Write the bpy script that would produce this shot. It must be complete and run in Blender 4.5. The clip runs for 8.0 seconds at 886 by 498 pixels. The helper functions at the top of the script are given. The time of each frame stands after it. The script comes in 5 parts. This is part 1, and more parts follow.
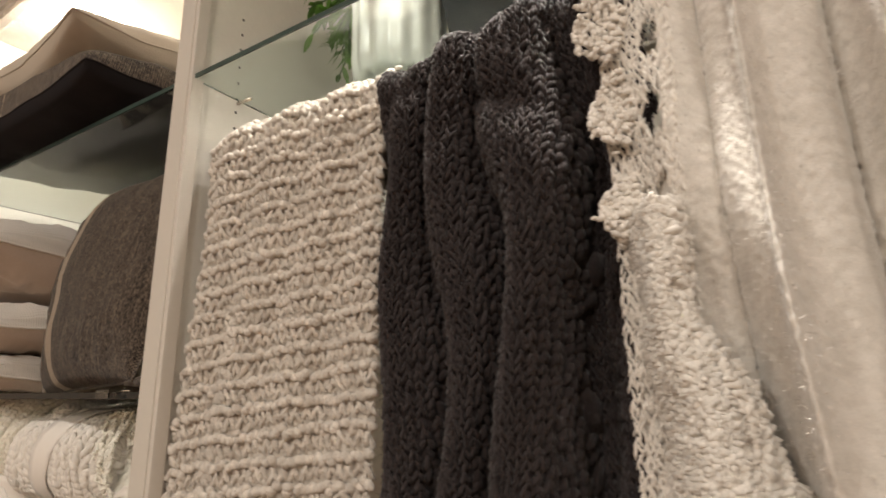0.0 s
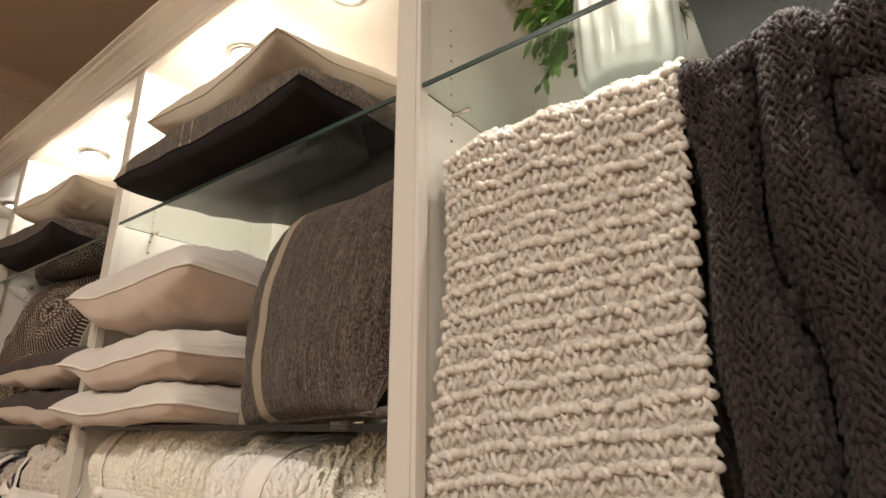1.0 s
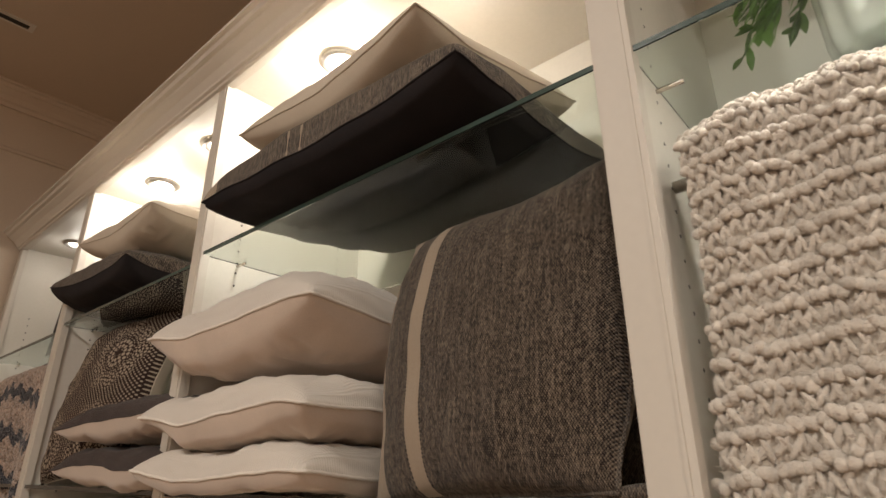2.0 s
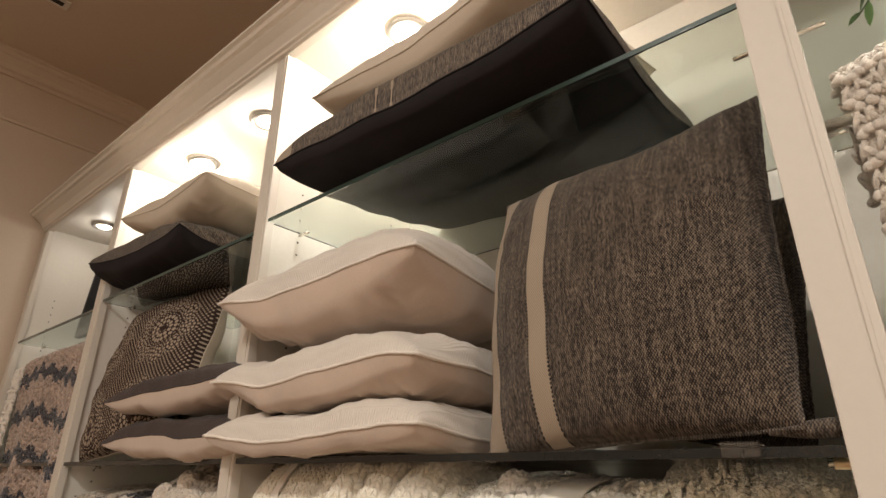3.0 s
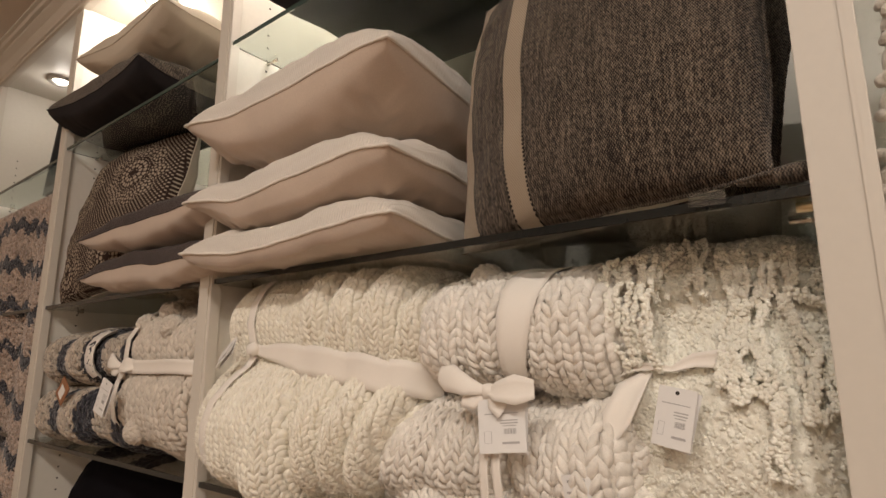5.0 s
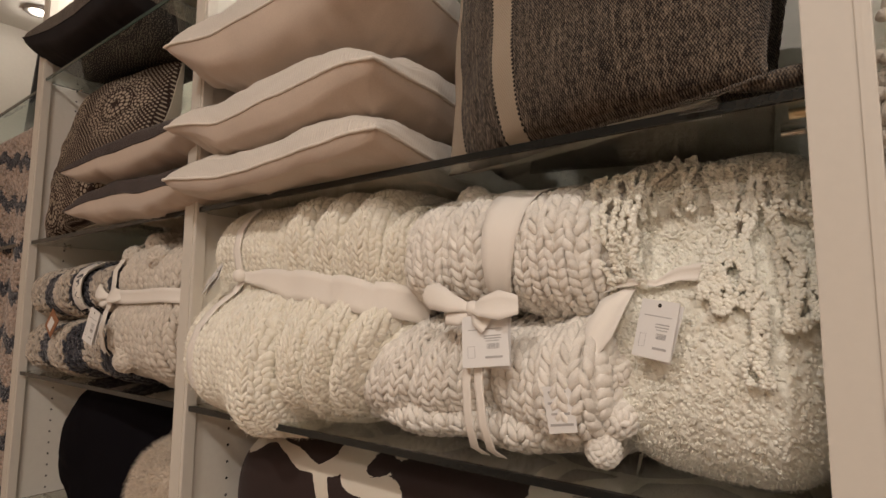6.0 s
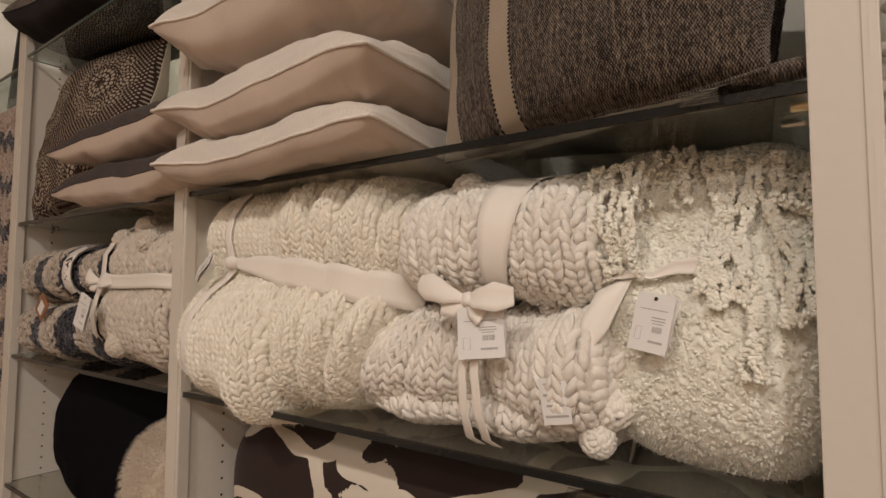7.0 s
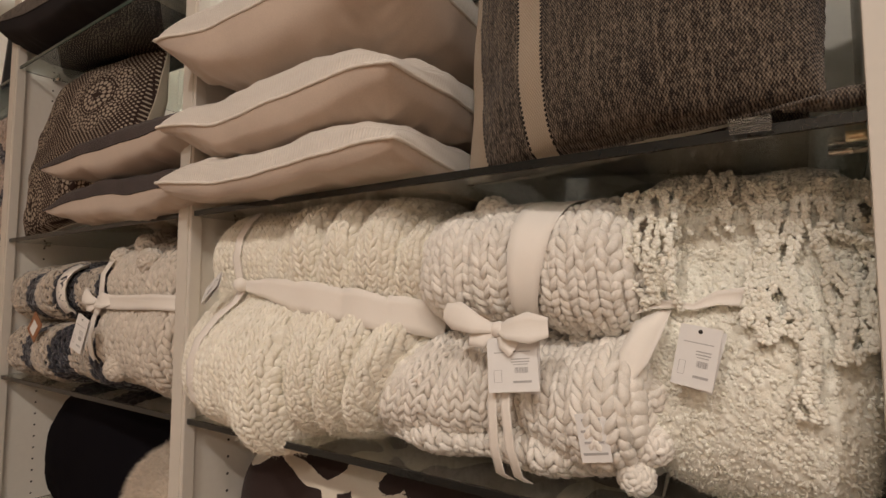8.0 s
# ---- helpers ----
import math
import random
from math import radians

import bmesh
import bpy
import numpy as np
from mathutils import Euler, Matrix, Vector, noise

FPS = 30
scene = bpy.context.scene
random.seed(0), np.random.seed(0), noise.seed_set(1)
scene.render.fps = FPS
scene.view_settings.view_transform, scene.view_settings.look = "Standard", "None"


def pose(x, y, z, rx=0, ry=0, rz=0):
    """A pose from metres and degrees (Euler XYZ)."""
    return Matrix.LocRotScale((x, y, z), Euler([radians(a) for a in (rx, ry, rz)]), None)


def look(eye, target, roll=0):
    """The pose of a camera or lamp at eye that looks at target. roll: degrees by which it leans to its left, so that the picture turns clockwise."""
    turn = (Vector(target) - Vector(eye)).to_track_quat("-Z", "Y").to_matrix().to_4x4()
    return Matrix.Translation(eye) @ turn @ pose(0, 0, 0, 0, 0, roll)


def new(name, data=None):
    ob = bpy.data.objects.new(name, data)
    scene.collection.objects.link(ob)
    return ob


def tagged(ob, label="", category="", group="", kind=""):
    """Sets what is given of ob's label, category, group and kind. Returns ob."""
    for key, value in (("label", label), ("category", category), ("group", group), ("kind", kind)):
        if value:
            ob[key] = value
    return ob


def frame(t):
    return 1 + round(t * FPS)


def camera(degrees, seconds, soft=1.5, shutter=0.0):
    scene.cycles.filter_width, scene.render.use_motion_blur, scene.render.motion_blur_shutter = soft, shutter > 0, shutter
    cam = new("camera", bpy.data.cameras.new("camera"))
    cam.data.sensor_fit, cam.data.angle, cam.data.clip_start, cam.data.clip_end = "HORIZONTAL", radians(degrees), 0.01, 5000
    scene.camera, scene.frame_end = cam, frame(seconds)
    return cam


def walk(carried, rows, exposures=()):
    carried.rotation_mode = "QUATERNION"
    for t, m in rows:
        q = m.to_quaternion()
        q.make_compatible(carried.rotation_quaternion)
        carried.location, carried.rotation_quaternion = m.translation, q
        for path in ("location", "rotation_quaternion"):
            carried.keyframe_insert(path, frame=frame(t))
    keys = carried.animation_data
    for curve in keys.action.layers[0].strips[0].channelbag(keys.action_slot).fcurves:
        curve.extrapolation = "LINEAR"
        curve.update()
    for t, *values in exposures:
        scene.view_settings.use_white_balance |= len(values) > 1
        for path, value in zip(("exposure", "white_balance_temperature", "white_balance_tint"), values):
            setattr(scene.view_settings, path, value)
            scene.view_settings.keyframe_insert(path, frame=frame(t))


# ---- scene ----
cam = camera(76.8, 8.0, shutter=0.15)
PATH = [
    (0, (-0.018, 0.056, 1.59), (-1.052, 1.7, 2.069), -0.7),
    (0.5, (-0.202, -0.024, 1.569), (-1.286, 1.552, 2.155), -0.0),
    (1, (-0.323, -0.045, 1.585), (-1.479, 1.472, 2.189), -0.1),
    (1.5, (-0.491, -0.024, 1.62), (-1.689, 1.443, 2.265), -0.3),
    (2, (-0.639, -0.018, 1.629), (-1.851, 1.397, 2.356), -0.4),
    (2.2, (-0.689, -0.032, 1.618), (-1.898, 1.375, 2.367), -0.4),
    (3.3, (-0.826, -0.096, 1.545), (-2.014, 1.332, 2.285), 0.5),
    (3.5, (-0.833, -0.086, 1.535), (-2.025, 1.363, 2.228), 0.0),
    (4, (-0.833, -0.064, 1.511), (-2.044, 1.427, 2.068), -0.0),
    (4.5, (-0.831, -0.048, 1.469), (-2.045, 1.474, 1.923), -0.2),
    (5, (-0.833, -0.043, 1.431), (-2.038, 1.506, 1.816), -0.1),
    (6.3, (-0.837, -0.02, 1.385), (-2.038, 1.572, 1.543), 0.1),
    (6.5, (-0.839, -0.023, 1.393), (-2.036, 1.574, 1.521), -0.1),
    (7, (-0.841, -0.02, 1.408), (-2.027, 1.585, 1.539), 0.2),
    (7.5, (-0.872, -0.024, 1.44), (-2.043, 1.591, 1.58), 0.2),
    (8, (-0.895, -0.028, 1.434), (-2.045, 1.6, 1.591), -0.0),
]
walk(cam, [(t, look(eye, target, roll)) for t, eye, target, roll in PATH], [(0.0, -0.17, 6350, 10), (0.5, 0.05, 6360, 10), (1.0, 0.04, 6370, 10), (1.5, -0.14, 6380, 10), (2.0, -0.20, 6400, 10), (3.4, 0.12, 6450, 11), (4.5, 0.02, 6520, 12), (5.0, -0.17, 6550, 12), (6.3, -0.25, 6480, 13), (8.0, -0.22, 6480, 13)])
# world and light: a warm shop with small spotlights in every bay and in the room's ceiling
WARM = (1.0, 0.93, 0.83)
world = bpy.data.worlds.new("world")
scene.world = world
world.use_nodes = True
world.node_tree.nodes["Background"].inputs[0].default_value = (1.0, 0.85, 0.7, 1)
world.node_tree.nodes["Background"].inputs[1].default_value = 0.0
BAY_LAMP, ROOM_LAMP = 7.0, 30.0


def lamp(name, kind, m, power, colour=WARM, size=0.05, spot=150.0):
    data = bpy.data.lights.new(name, kind)
    data.energy, data.color = power, colour
    if kind == "AREA":
        data.shape, data.size = "DISK", size
    else:
        data.shadow_soft_size = size
    if kind == "SPOT":
        data.spot_size, data.spot_blend = radians(spot), 0.9
    ob = new(name, data)
    ob.matrix_world = m
    return ob


# ---------------------------------------------------------------- materials
def mix_rgb(nt, fac, a, b, mode="MIX"):
    n = nt.nodes.new("ShaderNodeMix")
    n.data_type, n.blend_type = "RGBA", mode
    for k, v in ((0, fac), (6, a), (7, b)):
        if isinstance(v, bpy.types.NodeSocket):
            nt.links.new(v, n.inputs[k])
        else:
            n.inputs[k].default_value = (*v, 1) if isinstance(v, tuple) and len(v) == 3 else v
    return n.outputs[2]


def calc(nt, op, a, b=0.0, c=0.0, clamp=False):
    n = nt.nodes.new("ShaderNodeMath")
    n.operation, n.use_clamp = op, clamp
    for k, v in enumerate((a, b, c)):
        if isinstance(v, bpy.types.NodeSocket):
            nt.links.new(v, n.inputs[k])
        else:
            n.inputs[k].default_value = v
    return n.outputs[0]


def step_between(nt, x, lo, hi):
    return calc(nt, "MULTIPLY", calc(nt, "GREATER_THAN", x, lo), calc(nt, "LESS_THAN", x, hi))


def noise_of(nt, vec, scale, detail=3.0, rough=0.55):
    n = nt.nodes.new("ShaderNodeTexNoise")
    n.inputs["Scale"].default_value, n.inputs["Detail"].default_value, n.inputs["Roughness"].default_value = scale, detail, rough
    nt.links.new(vec, n.inputs["Vector"])
    return n.outputs["Fac"]


def spread(nt, fac, lo, hi):
    n = nt.nodes.new("ShaderNodeMapRange")
    nt.links.new(fac, n.inputs[0])
    n.inputs[1].default_value, n.inputs[2].default_value = 0.25, 0.75
    n.inputs[3].default_value, n.inputs[4].default_value = lo, hi
    return n.outputs[0]


def start_mat(name):
    m = bpy.data.materials.new(name)
    m.use_nodes = True
    nt = m.node_tree
    bsdf = nt.nodes["Principled BSDF"]
    tex = nt.nodes.new("ShaderNodeTexCoord")
    return m, nt, bsdf, tex.outputs["Object"]


def add_bump(nt, bsdf, height, strength, distance):
    b = nt.nodes.new("ShaderNodeBump")
    b.inputs["Strength"].default_value, b.inputs["Distance"].default_value = strength, distance
    nt.links.new(height, b.inputs["Height"])
    nt.links.new(b.outputs[0], bsdf.inputs["Normal"])


def plain(name, col, rough=0.6, var=0.08, big=3.0, fine=120.0, bump=0.15, dist=0.002, sheen=0.0, metal=0.0, spec=0.5, island=0.0):
    """Paint, cloth, yarn: two scales of variation, fine relief."""
    m, nt, bsdf, vec = start_mat(name)
    f1, f2 = noise_of(nt, vec, big, 4), noise_of(nt, vec, fine, 2)
    gain = calc(nt, "ADD", spread(nt, f1, -var, var), spread(nt, f2, -var * 0.7, var * 0.7))
    if island:
        geo = nt.nodes.new("ShaderNodeNewGeometry")
        gain = calc(nt, "ADD", gain, calc(nt, "MULTIPLY_ADD", geo.outputs["Random Per Island"], 2 * island, -island))
    gain = calc(nt, "ADD", gain, 1.0)
    c = nt.nodes.new("ShaderNodeCombineColor")
    for k in range(3):
        nt.links.new(calc(nt, "MULTIPLY", gain, col[k]), c.inputs[k])
    nt.links.new(c.outputs[0], bsdf.inputs["Base Color"])
    bsdf.inputs["Roughness"].default_value = rough
    bsdf.inputs["Metallic"].default_value = metal
    bsdf.inputs["Specular IOR Level"].default_value = spec
    bsdf.inputs["Sheen Weight"].default_value = sheen
    bsdf.inputs["Sheen Roughness"].default_value = 0.5
    add_bump(nt, bsdf, f2, bump, dist)
    return m


def yarn(name, col, col2=None, fine=700.0, sheen=0.45, island=0.10, flecks=0.0, fleck_col=(0.1, 0.07, 0.05), bump=0.6, scale2=60.0, soft=0.0):
    """Spun wool: fibres, colour that drifts along the strand, dark flecks where the yarn has them."""
    m, nt, bsdf, vec = start_mat(name)
    fib = noise_of(nt, vec, fine, 4, 0.7)
    drift = noise_of(nt, vec, scale2, 2)
    geo = nt.nodes.new("ShaderNodeNewGeometry")
    base = mix_rgb(nt, spread(nt, drift, 0.0, 1.0), tuple(c * 0.88 for c in col), col2 or tuple(min(1, c * 1.1) for c in col))
    gain = calc(nt, "ADD", calc(nt, "MULTIPLY_ADD", geo.outputs["Random Per Island"], 2 * island, 1 - island), spread(nt, fib, -0.14, 0.14))
    g = nt.nodes.new("ShaderNodeCombineColor")
    for k in range(3):
        nt.links.new(gain, g.inputs[k])
    out = mix_rgb(nt, 1.0, base, g.outputs[0], "MULTIPLY")
    if flecks:
        f = noise_of(nt, vec, 170.0, 3, 0.6)
        out = mix_rgb(nt, calc(nt, "GREATER_THAN", f, 1 - flecks), out, fleck_col)
    nt.links.new(out, bsdf.inputs["Base Color"])
    bsdf.inputs["Roughness"].default_value = 0.85
    bsdf.inputs["Specular IOR Level"].default_value = 0.12
    bsdf.inputs["Sheen Weight"].default_value, bsdf.inputs["Sheen Roughness"].default_value = sheen, 0.45
    bsdf.inputs["Subsurface Weight"].default_value, bsdf.inputs["Subsurface Scale"].default_value = soft, 0.012 * soft
    bsdf.inputs["Subsurface Radius"].default_value = (0.9, 0.95, 1.0)
    add_bump(nt, bsdf, calc(nt, "ADD", fib, calc(nt, "MULTIPLY", noise_of(nt, vec, fine * 0.35, 2), 1.2)), bump, 0.0022)
    return m


def stretched(nt, vec, scale):
    n = nt.nodes.new("ShaderNodeMapping")
    n.inputs["Scale"].default_value = scale
    nt.links.new(vec, n.inputs[0])
    return n.outputs[0]


def woven(name, dark, light, stripes=(), stripe_col=(0.45, 0.36, 0.27), pitch=0.0030):
    """Coarse tweed: pale dashes of warp between dark threads, with woven bands at the given widths across."""
    m, nt, bsdf, vec = start_mat(name)
    sep = nt.nodes.new("ShaderNodeSeparateXYZ")
    nt.links.new(vec, sep.inputs[0])
    x, y = sep.outputs[0], sep.outputs[1]
    k = 2 * math.pi / pitch
    wob = calc(nt, "MULTIPLY", noise_of(nt, vec, 45, 2), 1.6)
    wx = calc(nt, "SINE", calc(nt, "ADD", calc(nt, "MULTIPLY", x, k), wob))
    wy = calc(nt, "SINE", calc(nt, "ADD", calc(nt, "MULTIPLY", y, k * 0.62), wob))
    weave = calc(nt, "MULTIPLY", wx, wy)
    dash = noise_of(nt, stretched(nt, vec, (540, 165, 90)), 1.0, 2, 0.6)
    streak = noise_of(nt, stretched(nt, vec, (210, 14, 20)), 1.0, 2, 0.5)
    speck = noise_of(nt, vec, 900, 2, 0.7)
    fac = calc(nt, "ADD", calc(nt, "MULTIPLY", weave, 0.34), calc(nt, "ADD", spread(nt, dash, -0.26, 0.70), calc(nt, "ADD", spread(nt, streak, -0.20, 0.20), spread(nt, speck, -0.15, 0.15))), clamp=True)
    out = mix_rgb(nt, fac, dark, light)
    pale = mix_rgb(nt, calc(nt, "MULTIPLY_ADD", weave, 0.35, 0.5), tuple(c * 0.72 for c in stripe_col), tuple(c * 1.12 for c in stripe_col))
    for lo, hi in stripes:
        out = mix_rgb(nt, step_between(nt, x, lo, hi), out, pale)
        for edge in (lo, hi):
            line = calc(nt, "MULTIPLY", step_between(nt, x, edge - 0.0016, edge + 0.0016), calc(nt, "GREATER_THAN", calc(nt, "SINE", calc(nt, "MULTIPLY", y, k * 0.6)), -0.2))
            out = mix_rgb(nt, line, out, tuple(c * 0.4 for c in dark))
    nt.links.new(out, bsdf.inputs["Base Color"])
    bsdf.inputs["Roughness"].default_value, bsdf.inputs["Specular IOR Level"].default_value = 0.9, 0.1
    bsdf.inputs["Sheen Weight"].default_value = 0.15
    add_bump(nt, bsdf, calc(nt, "ADD", weave, calc(nt, "MULTIPLY", dash, 2.0)), 0.6, 0.0014)
    return m


def rosettes(name, ground, dots, centre=(0.107, 0.095), cell=0.262):
    """Block print: medallions of dotted rings with a wreath of small rosettes, and dotted lozenges between them."""
    m, nt, bsdf, vec = start_mat(name)
    sep = nt.nodes.new("ShaderNodeSeparateXYZ")
    nt.links.new(vec, sep.inputs[0])
    inv = lambda a: calc(nt, "SUBTRACT", 1.0, a)
    mul = lambda a, b: calc(nt, "MULTIPLY", a, b)
    off = lambda a: calc(nt, "ABSOLUTE", calc(nt, "SUBTRACT", calc(nt, "FRACT", a), 0.5))
    length = lambda a, b: calc(nt, "SQRT", calc(nt, "ADD", mul(a, a), mul(b, b)))

    def local(shift):
        return [calc(nt, "SUBTRACT", calc(nt, "FLOORED_MODULO", calc(nt, "SUBTRACT", sep.outputs[k], centre[k] - cell / 2 + shift), cell), cell / 2) for k in (0, 1)]

    def rings(px, py, pitch, first, more, size=0.36):
        r = length(px, py)
        q = calc(nt, "DIVIDE", r, pitch)
        turn = calc(nt, "DIVIDE", calc(nt, "ARCTAN2", py, px), 2 * math.pi)
        count = calc(nt, "MULTIPLY_ADD", calc(nt, "FLOOR", q), more, first)
        return calc(nt, "LESS_THAN", length(off(q), off(mul(turn, count))), size), r

    px, py = local(0.0)
    core, r = rings(px, py, 0.0162, 4.0, 7.0, 0.40)
    fan = 9
    ang = calc(nt, "ARCTAN2", py, px)
    sector = calc(nt, "SUBTRACT", mul(calc(nt, "FRACT", calc(nt, "MULTIPLY_ADD", ang, fan / (2 * math.pi), 0.5)), 2 * math.pi / fan), math.pi / fan)
    wreath, rw = rings(calc(nt, "SUBTRACT", mul(r, calc(nt, "COSINE", sector)), 0.087), mul(r, calc(nt, "SINE", sector)), 0.0118, 3.0, 6.0, 0.38)
    lx, ly = local(cell / 2)
    step = 0.0105
    lozenge = calc(nt, "LESS_THAN", length(off(calc(nt, "DIVIDE", calc(nt, "ADD", calc(nt, "ABSOLUTE", lx), calc(nt, "ABSOLUTE", ly)), step * 1.25)), off(calc(nt, "DIVIDE", calc(nt, "SUBTRACT", calc(nt, "ABSOLUTE", lx), calc(nt, "ABSOLUTE", ly)), step * 1.25))), 0.28)
    in_core, in_wreath = calc(nt, "LESS_THAN", r, 0.0565), calc(nt, "LESS_THAN", rw, 0.0290)
    pat = calc(nt, "ADD", mul(wreath, in_wreath), mul(lozenge, inv(in_wreath)))
    pat = calc(nt, "ADD", mul(core, in_core), mul(pat, inv(in_core)))
    for lo, hi in ((0.0, 0.012), (0.0305, 0.0335), (0.0535, 0.0585)):
        pat = mul(pat, inv(step_between(nt, r, lo, hi)))
    wear = spread(nt, noise_of(nt, vec, 300, 3), 0.75, 1.0)
    ground_n = mix_rgb(nt, noise_of(nt, vec, 250, 2), tuple(c * 0.7 for c in ground), tuple(c * 1.3 for c in ground))
    out = mix_rgb(nt, calc(nt, "MULTIPLY", pat, wear), ground_n, dots)
    nt.links.new(out, bsdf.inputs["Base Color"])
    bsdf.inputs["Roughness"].default_value, bsdf.inputs["Specular IOR Level"].default_value = 0.9, 0.1
    add_bump(nt, bsdf, noise_of(nt, vec, 900, 2), 0.3, 0.001)
    return m


def petals(name, dark, light):
    """Large dark petals printed on a cream pile."""
    m, nt, bsdf, vec = start_mat(name)
    n = nt.nodes.new("ShaderNodeTexNoise")
    n.inputs["Scale"].default_value = 4.0
    nt.links.new(vec, n.inputs["Vector"])
    warp = nt.nodes.new("ShaderNodeVectorMath")
    warp.operation = "MULTIPLY_ADD"
    nt.links.new(n.outputs["Color"], warp.inputs[0])
    warp.inputs[1].default_value = (0.16, 0.16, 0.16)
    nt.links.new(vec, warp.inputs[2])
    turn = nt.nodes.new("ShaderNodeMapping")
    turn.inputs["Rotation"].default_value = (0.0, 0.5, 0.45)
    turn.inputs["Scale"].default_value = (0.62, 1.0, 1.25)
    nt.links.new(warp.outputs[0], turn.inputs[0])
    cell = nt.nodes.new("ShaderNodeTexVoronoi")
    cell.feature = "DISTANCE_TO_EDGE"
    cell.inputs["Scale"].default_value, cell.inputs["Randomness"].default_value = 6.0, 0.8
    nt.links.new(turn.outputs[0], cell.inputs["Vector"])
    fray = calc(nt, "MULTIPLY", calc(nt, "SUBTRACT", noise_of(nt, vec, 130, 3), 0.5), 0.022)
    width = spread(nt, noise_of(nt, vec, 5, 2), 0.02, 0.10)
    fac = calc(nt, "GREATER_THAN", calc(nt, "ADD", cell.outputs["Distance"], fray), width)
    pile = noise_of(nt, vec, 500, 3, 0.7)
    d = mix_rgb(nt, pile, tuple(c * 0.5 for c in dark), tuple(c * 1.7 for c in dark))
    l = mix_rgb(nt, pile, tuple(c * 0.85 for c in light), light)
    nt.links.new(mix_rgb(nt, fac, l, d), bsdf.inputs["Base Color"])
    bsdf.inputs["Roughness"].default_value, bsdf.inputs["Specular IOR Level"].default_value = 0.95, 0.1
    bsdf.inputs["Sheen Weight"].default_value = 0.08
    add_bump(nt, bsdf, calc(nt, "ADD", pile, calc(nt, "MULTIPLY", fac, 2.0)), 0.5, 0.002)
    return m


def glass_mat(name, tint, rough=0.0):
    m, nt, bsdf, vec = start_mat(name)
    bsdf.inputs["Base Color"].default_value = (*tint, 1)
    bsdf.inputs["Transmission Weight"].default_value = 1.0
    bsdf.inputs["IOR"].default_value = 1.5
    smear = spread(nt, noise_of(nt, vec, 6, 4), rough, rough + 0.03)
    nt.links.new(smear, bsdf.inputs["Roughness"])
    return m


def glow(name, col, strength):
    m, nt, bsdf, vec = start_mat(name)
    bsdf.inputs["Emission Color"].default_value = (*col, 1)
    bsdf.inputs["Emission Strength"].default_value = strength
    return m


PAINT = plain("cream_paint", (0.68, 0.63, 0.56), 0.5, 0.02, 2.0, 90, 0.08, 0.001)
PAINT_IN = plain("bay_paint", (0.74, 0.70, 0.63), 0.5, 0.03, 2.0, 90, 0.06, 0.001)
WALL_PAINT = plain("wall_paint", (0.66, 0.55, 0.44), 0.6, 0.03, 1.5, 150, 0.1, 0.001)
CEIL_PAINT = plain("ceiling_paint", (0.60, 0.49, 0.38), 0.8, 0.03, 1.5, 150, 0.1, 0.001)
FLOOR_WOOD = plain("floor_wood", (0.22, 0.14, 0.09), 0.4, 0.2, 2.0, 60, 0.1)
HOLE = plain("peg_hole_dark", (0.03, 0.025, 0.02), 0.9)
CHROME = plain("nickel", (0.75, 0.70, 0.62), 0.25, 0.03, metal=1.0)
SATIN = plain("satin_nickel", (0.42, 0.40, 0.37), 0.4, 0.05, metal=1.0)
BRASS = plain("brass", (0.75, 0.60, 0.38), 0.3, 0.05, metal=1.0)
GLASS = glass_mat("shelf_glass", (0.86, 0.95, 0.91))
EDGE = plain("polished_glass_edge", (0.055, 0.085, 0.075), 0.2, 0.1)
EDGE_DARK = plain("dark_glass_edge", (0.012, 0.014, 0.014), 0.12, 0.1)
GLASS_DARK = glass_mat("grey_shelf_glass", (0.84, 0.90, 0.86))
LENS = glow("lamp_lens", (1.0, 0.86, 0.68), 14.0)
BLACK = plain("black_lacquer", (0.018, 0.017, 0.018), 0.45, 0.2)
DARK_DRAPE = plain("charcoal_linen", (0.028, 0.030, 0.033), 0.85, 0.25, 5, 300, 0.3, spec=0.12)
CARD = plain("card", (0.82, 0.80, 0.78), 0.6, 0.02, bump=0.03)
INK = plain("ink", (0.44, 0.42, 0.41), 0.7)
KRAFT = plain("kraft_leather", (0.30, 0.13, 0.06), 0.6, 0.1)
RIBBON = plain("cream_ribbon", (0.90, 0.84, 0.77), 0.45, 0.03, 8, 900, 0.15, 0.0006, sheen=0.3, spec=0.12)
VEL_BEIGE = plain("beige_velvet", (0.62, 0.50, 0.41), 0.8, 0.07, 9, 420, 0.25, 0.001, sheen=0.4, spec=0.12)
